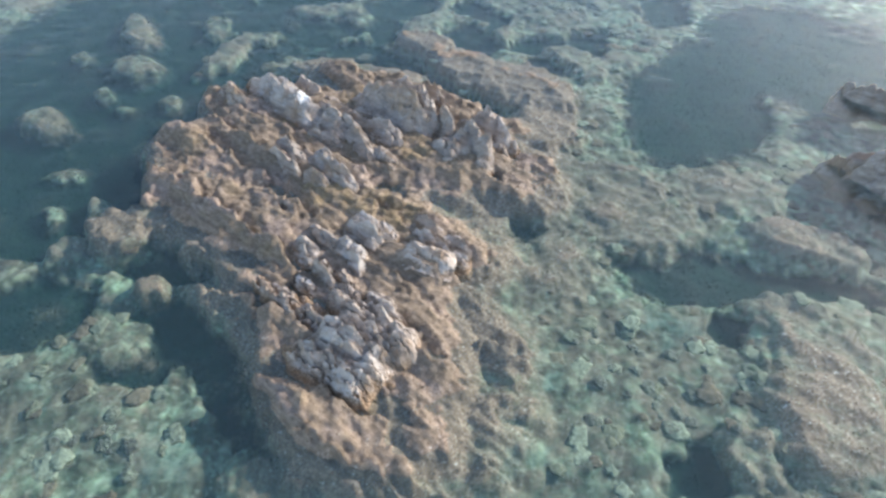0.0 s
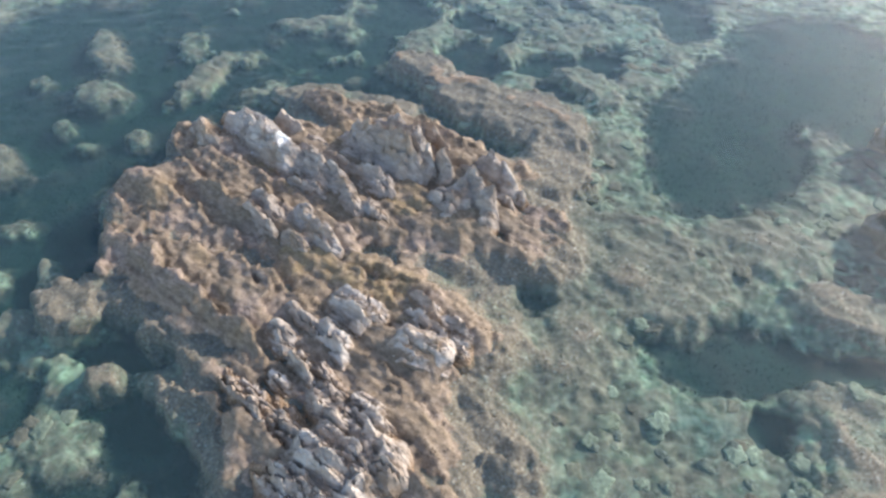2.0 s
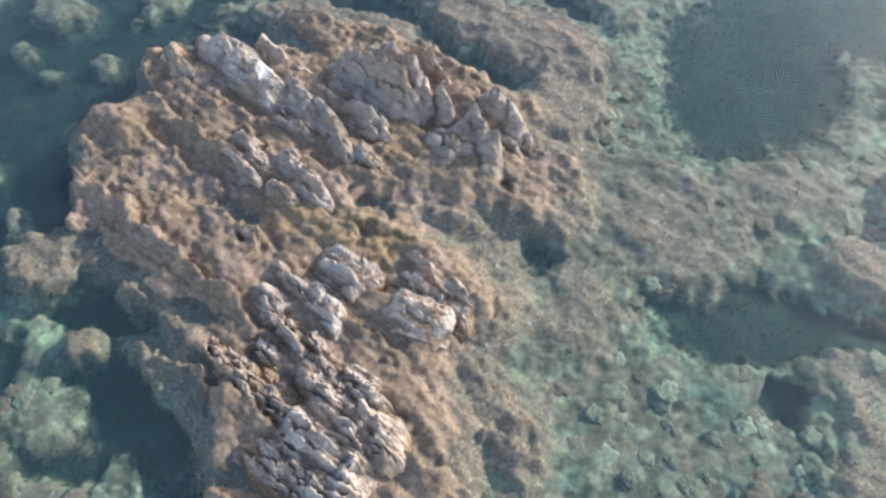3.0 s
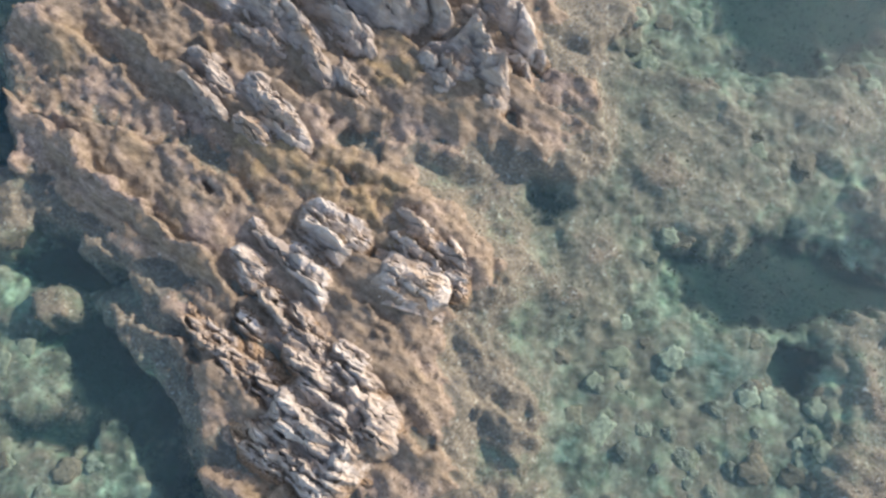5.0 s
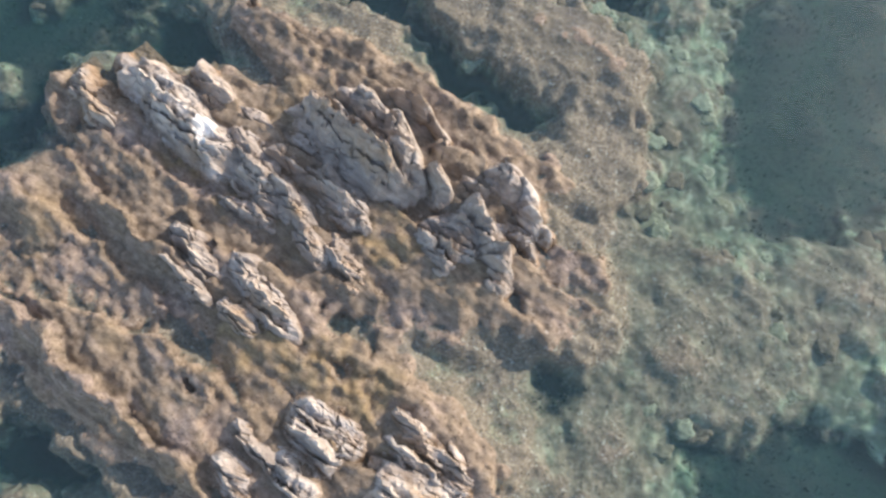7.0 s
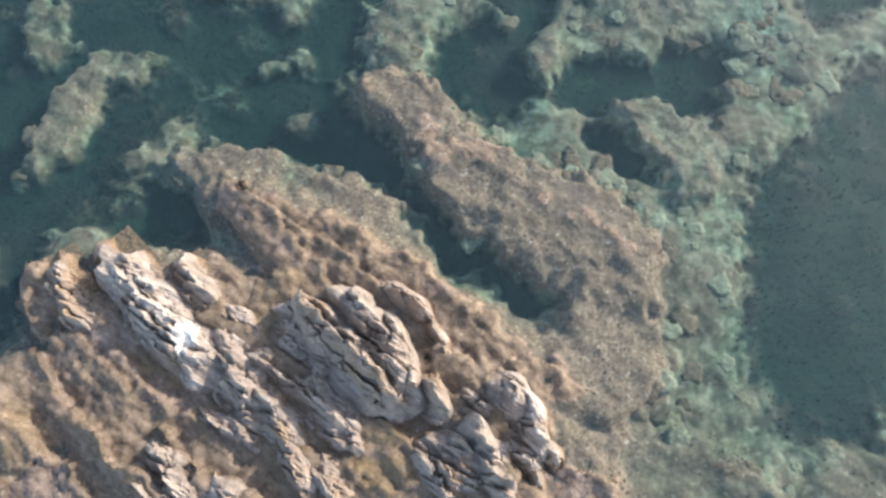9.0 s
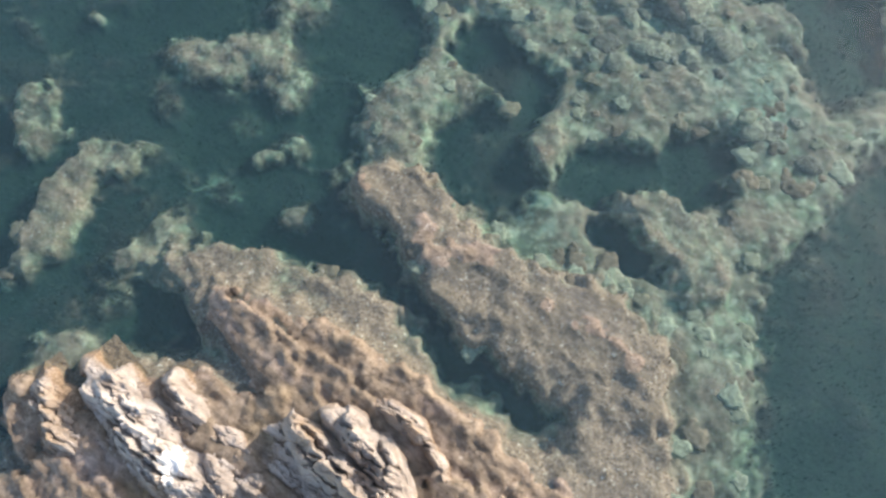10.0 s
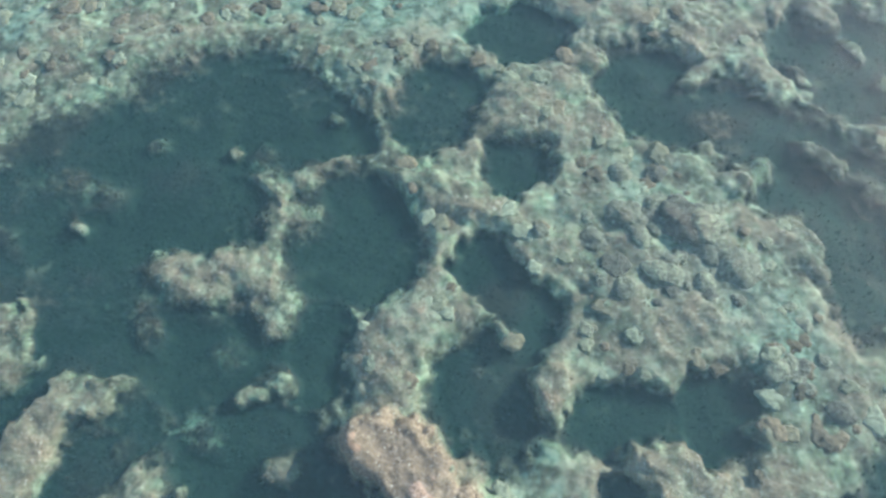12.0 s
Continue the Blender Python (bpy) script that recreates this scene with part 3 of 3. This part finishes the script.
fshelf = shelf_faces.ravel()
fgrass = (ghole[:-1, :-1].ravel() > 0.5) & ~freef & ~fshelf

seabed = part("ground", piece("ground", ~freef & ~fshelf & ~fgrass), GROUND)
tagged(seabed, "mottled sea floor of weedy cobbles and sand under clear water", "seabed", kind="structure")
meadow = part("seagrass_bed", piece("seagrass_bed", fgrass), GROUND)
tagged(meadow, "dark green seagrass beds and painted shade in hollows of the sea floor", "seagrass", kind="stuff")
FAR = 3000.0
WIDE, COARSE = 75.0, 0.5
ox, oy = np.meshgrid(np.arange(-WIDE, WIDE + 1e-6, COARSE), np.arange(13 - WIDE, 13 + WIDE + 1e-6, COARSE))
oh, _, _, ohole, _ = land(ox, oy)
edge = np.minimum.reduce([ox - X0, X1 - ox, oy - Y0, Y1 - oy])
oh = oh - 0.15 * ease(0.0, 0.4, edge)
overts = np.stack([ox, oy, oh], -1).reshape(-1, 3)
oi = np.arange(ox.size).reshape(ox.shape)
ofaces = np.stack([oi[:-1, :-1], oi[:-1, 1:], oi[1:, 1:], oi[1:, :-1]], -1).reshape(-1, 4)
inner = (edge.ravel()[ofaces] > 0.6).all(axis=1)
over, oface, oused = cut_out(overts, ofaces, ~inner)
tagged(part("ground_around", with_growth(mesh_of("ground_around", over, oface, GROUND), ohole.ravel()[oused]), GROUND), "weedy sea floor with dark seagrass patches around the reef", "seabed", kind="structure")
rim_x, rim_y = (-FAR, 1 - WIDE, WIDE - 1, FAR), (-FAR, 14 - WIDE, 12 + WIDE, FAR)
fv = [(x, y, -1.75) for y in rim_y for x in rim_x]
ff = [(j * 4 + i, j * 4 + i + 1, j * 4 + i + 5, j * 4 + i + 4) for j in range(3) for i in range(3) if (i, j) != (1, 1)]
tagged(part("ground_far", mesh_of("ground_far", fv, ff, GROUND, False), GROUND), "sea floor painted dark for depth, running out to open water", "seabed", kind="structure")

reef = new("rock_reef")
tagged(reef, "low reef of jagged grey rock and brown weed in the sea", "rock")
part("weedy_platform", piece("weedy_platform", freef), GROUND, reef, "brown weed-covered rock platform")
fwhich = gwhich[:-1, :-1].ravel()
for number, lobe in enumerate(SHELVES + KNOLLS + STONES):
    mine = fshelf & (fwhich == number)
    if mine.sum() < 12:
        continue
    if number < len(SHELVES):
        name, label, group = "rock_shelf", "sunken rock shelf covered with brown-green seaweed", "sunken rock shelves"
    elif number < len(SHELVES) + len(KNOLLS):
        name, label, group = "knoll", "low weedy rock knoll just under the water", "weedy knolls"
    else:
        name, label, group = "sunken_stone", "pale weedy stone lying among dark seagrass", "stones among the seagrass"
    tagged(part(name, piece(name, mine), GROUND), label, "rock", group)


# ---------------------------------------------------------------- crags
def height_at(x, y):
    return float(land(np.array([x]), np.array([y]))[0][0])


CRAG_SEED = [100]


def crag(x, y, half_length, half_width, turn, tall, owner=None, pale=0.2, broken=1.0, back=0.02):
    """A slab of bare rock lying along the beds: a broad flank, a jagged crest and a short broken drop behind it."""
    CRAG_SEED[0] += 3
    seed = CRAG_SEED[0]
    base = max(height_at(x, y), -0.05)
    na, nb = max(28, int(half_length * 150)), max(28, int(half_width * 190))
    s, r = np.meshgrid(np.linspace(-1, 1, na), np.linspace(-1, 1, nb))
    a, b = s * half_length * 1.4, r * half_width * 1.7
    c, n = math.cos(radians(turn)), math.sin(radians(turn))
    px, py = x + a * c - b * n, y + a * n + b * c
    u, v = along_beds(px, py)
    ex = s * 1.15 + 0.22 * vnoise(px * 2.5, py * 2.5, seed)
    ey = r * 1.15 + 0.30 * vnoise(px * 2.6, py * 2.6, seed + 1) + 0.10 * vnoise(u * 3, v * 9, seed + 2)
    ey = ey / np.sqrt(np.clip(1 - 0.92 * ex * ex, 0.10, 1))
    crest = back + 0.22 * vnoise(a * 2.6 + seed, a * 0 + 0.5, seed + 3) + 0.16 * vnoise(a * 8 + seed, a * 0 + 0.5, seed + 7)
    rise = np.where(ey < crest, (ey + 1) / (1 + crest), 1 - (np.clip(ey - crest, 0, None) / (1 - crest)) ** 1.4)
    ends = np.clip(1 - ex * ex, -1, 1)
    body = np.clip(np.minimum(rise, 1.15 * ends), -0.6, 1)
    wob = 0.10 * fbm(px * 5, py * 5, 3, seed + 8)
    top, crack = facets(u * 0.9 + wob, v * 2.9 + wob, seed + 4, 0.95)
    top2, crack2 = facets(u * 2.0 + wob * 2, v * 6.5 + wob * 2, seed + 5, 0.9)
    top3, _ = facets(u * 5.0 + wob * 3, v * 13.0 + wob * 3, seed + 6, 0.7)
    inside = np.clip(body, 0, 1)
    rugged = broken * np.sqrt(inside) * np.clip(1.8 * ends, 0, 1)
    h = base - 0.07 + tall * (0.64 * body + inside * broken * 0.36 * top * np.clip(1.6 * ends, 0, 1))
    h = h + rugged * (0.115 * top2 + 0.045 * top3 - 0.06 * (1 - ease(0, 0.10, crack)) - 0.02 * (1 - ease(0, 0.16, crack2)))
    fins = np.clip(1 - 2.4 * np.abs(vnoise(u * 1.8 + wob, v * 4.5, seed + 9)), 0, 1) ** 2
    h = h + 0.12 * tall * inside * fins + 0.014 * fbm(px * 11, py * 11, 4, seed + 6)
    verts = np.stack([px, py, h], -1).reshape(-1, 3)
    i = np.arange(na * nb).reshape(nb, na)
    faces = np.stack([i[:-1, :-1], i[:-1, 1:], i[1:, 1:], i[1:, :-1]], -1).reshape(-1, 4)
    ob = part("crag", mesh_of("crag", verts, faces, CRAG, False), CRAG, owner or reef, "bare crag whitened by droppings and painted sunlight" if pale > 0.6 else "")
    ob.color = (pale, 1.0 if owner else 0.0, pale, 1)
    return ob


crag(-1.35, 5.87, 0.60, 0.43, -54, 0.53, pale=0.50, broken=0.7, back=-0.08)
crag(-1.71, 5.32, 0.81, 0.33, -32, 0.44, pale=0.80, back=-0.08)
crag(-5.22, 13.19, 0.69, 0.22, -52, 0.40, pale=0.40)
crag(-3.90, 12.98, 1.13, 0.28, -44, 0.60, pale=0.62)
crag(-3.42, 13.39, 0.44, 0.19, -51, 0.48, pale=0.50)
crag(-2.81, 12.93, 0.41, 0.13, -35, 0.41, pale=0.20)
crag(-2.67, 12.11, 0.68, 0.24, -56, 0.47, pale=0.28)
crag(-3.82, 12.51, 0.89, 0.19, -38, 0.36, pale=0.20)
crag(-1.84, 11.99, 0.83, 0.18, -38, 0.45, pale=0.28)
crag(-1.37, 11.64, 0.52, 0.20, -50, 0.46, pale=0.48)
crag(-1.04, 11.33, 0.26, 0.11, -64, 0.37, pale=0.28)
crag(-2.71, 11.41, 0.52, 0.15, -28, 0.38, pale=0.28)
crag(-1.79, 11.02, 0.43, 0.13, -60, 0.38, pale=0.28)
crag(-1.29, 10.66, 0.46, 0.16, -60, 0.38, pale=0.68)
crag(-2.10, 11.57, 0.48, 0.15, -47, 0.41, pale=0.28)
crag(-1.20, 12.40, 0.90, 0.24, -48, 0.72, pale=0.10, back=0.45)
crag(-0.78, 12.52, 0.78, 0.22, -56, 0.80, pale=0.15, back=0.50)
crag(-0.42, 12.30, 0.56, 0.14, -72, 0.69, pale=0.28)
crag(-1.75, 12.54, 0.69, 0.33, -56, 0.58, pale=0.05, broken=0.6, back=0.50)
crag(-0.98, 13.02, 0.32, 0.13, -62, 0.62, pale=0.20)
crag(-0.37, 13.17, 0.37, 0.13, -39, 0.56, pale=0.20)
crag(0.05, 12.68, 0.63, 0.11, -59, 0.50, pale=0.20)
crag(-0.64, 11.86, 0.36, 0.13, -53, 0.44, pale=0.28)
crag(0.05, 11.85, 0.28, 0.16, -74, 0.45, pale=0.28)
crag(0.57, 11.78, 0.27, 0.12, -33, 0.41, pale=0.28)
crag(0.61, 10.90, 0.65, 0.32, -64, 0.70, pale=0.20, broken=0.7, back=0.45)
crag(0.22, 10.96, 0.38, 0.31, -74, 0.42, pale=0.28)
crag(1.32, 11.54, 0.39, 0.15, -66, 0.57, pale=1.00)
crag(1.49, 11.13, 0.28, 0.18, -35, 0.48, pale=1.00)
crag(1.17, 11.09, 0.26, 0.15, -43, 0.44, pale=0.88)
crag(1.02, 11.85, 0.27, 0.19, -57, 0.42, pale=0.28)
crag(1.34, 10.88, 0.23, 0.11, -83, 0.36, pale=0.28)
crag(-3.33, 10.79, 0.58, 0.20, -51, 0.46, pale=0.28)
crag(-2.38, 10.19, 0.64, 0.19, -49, 0.42, pale=0.68)
crag(-2.68, 9.88, 0.42, 0.13, -44, 0.38, pale=0.58)
crag(-3.47, 10.46, 0.47, 0.11, -44, 0.34, pale=0.28)
crag(-1.99, 9.79, 0.20, 0.11, -56, 0.33, pale=0.28)
crag(-1.46, 8.33, 0.52, 0.34, -45, 0.52, pale=0.95)
crag(-1.71, 7.73, 0.53, 0.19, -54, 0.42, pale=0.88)
crag(-2.29, 8.20, 0.53, 0.11, -46, 0.37, pale=0.28)
crag(-2.59, 7.86, 0.34, 0.15, -58, 0.41, pale=0.68)
crag(-0.04, 8.02, 0.60, 0.32, -36, 0.46, pale=0.90)
crag(-0.32, 7.58, 0.42, 0.22, -16, 0.32, pale=0.80)
crag(0.29, 7.62, 0.26, 0.17, -70, 0.36, pale=0.88)
crag(-0.27, 8.46, 0.30, 0.11, -42, 0.34, pale=0.28)
crag(-2.48, 7.04, 0.26, 0.14, -37, 0.44, pale=1.00, back=-0.08)
crag(-2.12, 7.24, 0.37, 0.16, -53, 0.45, pale=0.40, back=-0.08)
crag(-1.67, 6.93, 0.42, 0.14, -47, 0.41, pale=0.40, back=-0.08)
crag(-2.64, 6.52, 0.37, 0.28, -55, 0.47, pale=0.40, back=-0.08)
crag(-2.18, 6.31, 0.40, 0.19, -55, 0.45, pale=0.40, back=-0.08)
crag(-1.59, 6.45, 0.55, 0.19, -45, 0.45, pale=0.40, back=-0.08)
crag(-1.03, 6.46, 0.47, 0.19, -44, 0.45, pale=0.80, back=-0.08)
crag(-1.22, 5.99, 0.67, 0.29, -48, 0.54, pale=0.70, back=-0.08)
crag(-0.72, 5.71, 0.36, 0.21, -58, 0.50, pale=0.40, back=-0.08)
crag(-3.08, 6.82, 0.39, 0.14, -41, 0.34, pale=0.40, back=-0.08)
crag(-3.30, 7.12, 0.28, 0.14, -46, 0.33, pale=0.40, back=-0.08)
crag(-1.59, 5.72, 0.54, 0.36, -28, 0.56, pale=0.60, back=-0.08)
crag(-1.64, 5.20, 0.61, 0.30, -41, 0.47, pale=1.00, back=-0.08)
crag(-1.03, 6.13, 0.64, 0.19, -67, 0.52, pale=1.00, back=-0.08)
crag(-0.64, 5.78, 0.47, 0.14, -68, 0.41, pale=1.00, back=-0.08)
crag(-1.14, 5.27, 0.32, 0.20, 50, 0.50, pale=1.00, back=-0.08)
crag(-2.28, 6.21, 0.60, 0.26, -52, 0.47, pale=0.40, back=-0.08)
crag(-2.81, 6.67, 0.48, 0.21, -40, 0.43, pale=0.40, back=-0.08)
crag(-2.02, 5.49, 0.55, 0.15, -25, 0.37, pale=0.40, back=-0.08)
crag(-1.21, 5.51, 0.42, 0.21, -41, 0.46, pale=0.40, back=-0.08)

east_rock = new("rock_outcrop")
tagged(east_rock, "dark grey jagged rock breaking the surface beside the reef", "rock")
crag(9.75, 9.75, 0.95, 0.44, -50, 1.20, east_rock, 0.1, 0.6)
crag(9.05, 10.40, 0.50, 0.20, -40, 0.55, east_rock, 0.1)
crag(9.45, 10.75, 0.32, 0.20, -20, 0.50, east_rock, 0.1)
crag(10.10, 9.20, 0.55, 0.34, -60, 1.00, east_rock, 0.1)
north_rock = new("rock_outcrop")
tagged(north_rock, "small grey rock breaking the surface in open water", "rock")
crag(11.00, 13.00, 0.80, 0.26, -42, 0.85, north_rock, 0.1, 0.7)
crag(10.55, 13.50, 0.32, 0.22, -30, 0.65, north_rock, 0.1)


# ---------------------------------------------------------------- boulders on the sea floor
def boulder_material():
    m, t, bsdf, out = material("boulder")
    pos, z = place_of(t)
    mid, fine = noise_node(t, pos, 5.0, 4), noise_node(t, pos, 20.0, 4, 0.7)
    col = ramp(t, mid, (0.3, (0.11, 0.10, 0.085)), (0.6, (0.185, 0.175, 0.14)), (0.8, (0.26, 0.27, 0.20)))
    col = mix(t, grey(t, fine, 0.54, 0.66, 0.0, 0.7), col, (0.40, 0.42, 0.32))
    col = mix(t, grey(t, noise_node(t, pos, 11.0, 4, 0.6), 0.46, 0.38, 0.0, 0.7), col, (0.06, 0.065, 0.05))
    own = t.nodes.new("ShaderNodeObjectInfo")
    col = mix(t, 1.0, col, ramp(t, own.outputs["Random"], (0.0, (0.60, 0.60, 0.62)), (0.5, (1.0, 1.05, 1.0)), (1.0, (1.45, 1.55, 1.40))), "MULTIPLY")
    t.links.new(col, bsdf.inputs["Base Color"])
    bsdf.inputs["Roughness"].default_value = 0.8
    relief(t, bsdf, maths(t, "ADD", mid, fine), 0.9, 0.06)
    return m


BOULDER = boulder_material()


def boulder(x, y, radius):
    bm = bmesh.new()
    bmesh.ops.create_icosphere(bm, subdivisions=4 if radius > 0.23 else 3, radius=radius)
    off = Vector((x * 7, y * 3, 0))
    for v in bm.verts:
        n = v.co.normalized()
        v.co *= 1 + 0.45 * noise.noise(n * 1.2 + off) + 0.14 * noise.noise(n * 3.5 + off) + 0.03 * noise.noise(n * 11 + off)
        v.co.z *= 0.5
    for f in bm.faces:
        f.smooth = True
    ob = part("boulder", bm, BOULDER)
    ob.location = (x, y, height_at(x, y) - radius * 0.12)
    return tagged(ob, "rounded weedy grey boulder lying on the pale sea floor", "boulder", group="boulders on the sea floor")


boulder(3.39, 20.71, 0.33)
boulder(4.31, 20.66, 0.41)
boulder(4.68, 20.55, 0.34)
boulder(3.91, 19.68, 0.34)
boulder(5.15, 19.75, 0.37)
boulder(2.76, 20.30, 0.27)
boulder(3.09, 19.77, 0.24)
rng = np.random.default_rng(31)
for cx, cy, spread_x, spread_y, count in ((4.2, 20.3, 1.7, 1.5, 34), (5.6, 18.3, 0.8, 1.0, 12), (3.6, 5.2, 1.5, 1.4, 30), (-5.2, 4.2, 1.2, 0.8, 14)):
    for k in range(count):
        bx, by = rng.normal(cx, 0.5 * spread_x), rng.normal(cy, 0.5 * spread_y)
        size = rng.uniform(0.09, 0.22) if cy > 10 else rng.uniform(0.06, 0.13)
        if land(np.array([bx]), np.array([by]))[3][0] < 0.3:
            boulder(bx, by, size)


# ---------------------------------------------------------------- weed and seagrass
def leaf_material(name, *stops):
    m, t, bsdf, out = material(name)
    g = t.nodes.new("ShaderNodeNewGeometry")
    col = ramp(t, g.outputs["Random Per Island"], *stops)
    t.links.new(col, bsdf.inputs["Base Color"])
    bsdf.inputs["Roughness"].default_value = 0.8
    bsdf.inputs["Specular IOR Level"].default_value = 0.1
    return m


def blades(name, mask, count, long, wide, splay, mat, seed, low=-9.0, high=9.0):
    """Many pointed blades rooted on the ground where mask allows."""
    rng = np.random.default_rng(seed)
    ok = np.flatnonzero(mask.ravel() & (gh.ravel() > low) & (gh.ravel() < high))
    root = gverts[rng.choice(ok, count)] + np.c_[rng.uniform(-0.5, 0.5, (count, 2)) * STEP, np.zeros(count) - 0.01]
    az, tilt = rng.uniform(0, 2 * math.pi, count), rng.uniform(0.1, splay, count)
    length, width = long * rng.uniform(0.5, 1.3, count), wide * rng.uniform(0.6, 1.4, count)
    out = np.c_[np.cos(az) * np.sin(tilt), np.sin(az) * np.sin(tilt), np.cos(tilt)]
    side = np.c_[-np.sin(az), np.cos(az), np.zeros(count)]
    mid = root + out * (length * 0.55)[:, None]
    droop = np.c_[np.cos(az), np.sin(az), np.zeros(count) - 0.25] * (length * 0.25)[:, None]
    tip = root + out * length[:, None] + droop
    v = np.stack([root - side * width[:, None] * 0.4, root + side * width[:, None] * 0.4, mid + side * width[:, None], mid - side * width[:, None], tip], 1)
    k = np.arange(count)[:, None] * 5
    f = np.concatenate([k + [[0, 1, 2]], k + [[0, 2, 3]], k + [[3, 2, 4]]])
    return part(name, mesh_of(name, v.reshape(-1, 3), f, mat), mat)


TURF_LEAF = leaf_material("weed_leaf", (0.0, (0.10, 0.075, 0.052)), (0.5, (0.16, 0.118, 0.085)), (0.95, (0.19, 0.145, 0.105)), (1.0, (0.24, 0.19, 0.145)))
SHELF_LEAF = leaf_material("shelf_leaf", (0.0, (0.15, 0.12, 0.085)), (0.5, (0.20, 0.155, 0.112)), (0.93, (0.26, 0.21, 0.155)), (1.0, (0.36, 0.31, 0.24)))
SEA_LEAF = leaf_material("seagrass_leaf", (0.0, (0.008, 0.018, 0.016)), (0.7, (0.018, 0.030, 0.025)), (1.0, (0.036, 0.050, 0.040)))
tagged(blades("weed_turf", greef > 0.4, 24000, 0.032, 0.009, 1.5, TURF_LEAF, 5, -0.4), "short brown weed turf on the reef rock", "seaweed", kind="stuff")
tagged(blades("seaweed", (gshelf > 0.4) & (greef < 0.4), 18000, 0.042, 0.011, 1.5, SHELF_LEAF, 6, -0.6), "brown-green seaweed swaying on sunken shelves", "seaweed", kind="stuff")
tagged(blades("seagrass", ghole > 0.4, 60000, 0.07, 0.012, 1.2, SEA_LEAF, 7), "dark green seagrass blades in the hollows", "seagrass", kind="stuff")

def clump_material():
    m, t, bsdf, out = material("weed_clump")
    pos, z = place_of(t)
    fine = noise_node(t, pos, 16.0, 4, 0.65)
    g = t.nodes.new("ShaderNodeNewGeometry")
    tone = ramp(t, g.outputs["Random Per Island"], (0.0, (0.10, 0.085, 0.062)), (0.30, (0.21, 0.165, 0.12)), (0.55, (0.20, 0.20, 0.14)), (0.8, (0.25, 0.265, 0.195)), (1.0, (0.31, 0.335, 0.25)))
    shade = ramp(t, fine, (0.32, (0.60, 0.60, 0.60)), (0.52, (1.0, 1.0, 1.0)), (0.70, (1.45, 1.45, 1.4)))
    t.links.new(mix(t, 1.0, tone, shade, "MULTIPLY"), bsdf.inputs["Base Color"])
    bsdf.inputs["Roughness"].default_value = 0.9
    bsdf.inputs["Specular IOR Level"].default_value = 0.1
    relief(t, bsdf, fine, 0.8, 0.04)
    return m


def clumps(count, seed):
    """Rounded cushions of weed scattered over the sea floor."""
    rng = np.random.default_rng(seed)
    shapes = []
    for k in range(6):
        bm = bmesh.new()
        bmesh.ops.create_icosphere(bm, subdivisions=3, radius=1.0)
        off = Vector((k * 9.1, 3.7, 1.3))
        for v in bm.verts:
            n = v.co.normalized()
            v.co = n * (1 + 0.55 * noise.noise(n * 1.4 + off) + 0.30 * noise.noise(n * 3.6 + off) + 0.12 * noise.noise(n * 8 + off))
        bm.verts.ensure_lookup_table()
        shapes.append((np.array([v.co for v in bm.verts]), np.array([[v.index for v in f.verts] for f in bm.faces])))
        bm.free()
    ok = np.flatnonzero(((ghole < 0.12) & (greef < 0.05) & (np.abs(gx) < 12) & (gy > 2) & (gy < 27) & (gshelf < 0.9)).ravel())
    verts, faces, base = [], [], 0
    for p in gverts[rng.choice(ok, count)]:
        v, f = shapes[rng.integers(6)]
        r, a = rng.uniform(0.06, 0.18), rng.uniform(0, 2 * math.pi)
        c, n = math.cos(a), math.sin(a)
        q = v * [r * rng.uniform(0.8, 1.5), r, r * 0.18]
        verts.append(np.c_[q[:, 0] * c - q[:, 1] * n, q[:, 0] * n + q[:, 1] * c, q[:, 2]] + p)
        faces.append(f + base)
        base += len(v)
    mat = clump_material()
    return part("weed_clumps", mesh_of("weed_clumps", np.concatenate(verts), np.concatenate(faces), mat), mat)


tagged(clumps(900, 9), "rounded brown and olive weed cushions on the sea floor", "seaweed", kind="stuff")

# ---------------------------------------------------------------- the sea
def sheet(name, level, mat):
    bm = bmesh.new()
    bmesh.ops.create_grid(bm, x_segments=1, y_segments=1, size=FAR)
    bmesh.ops.translate(bm, verts=bm.verts, vec=(0, 0, level))
    ob = part(name, bm, mat)
    ob.visible_shadow = False
    return ob


tagged(sheet("water", 0.0, WATER), "clear rippled blue-green sea water over the reef", "water", kind="structure")
tagged(sheet("water_murk", -0.30, MURK_1), "cloudy blue-green water below the surface", "water", kind="structure")
for depth in (-0.69, -0.72, -0.75):
    tagged(sheet("water_murk_deep", depth, MURK_2), "deep blue-green water in the hollows", "water", kind="structure")
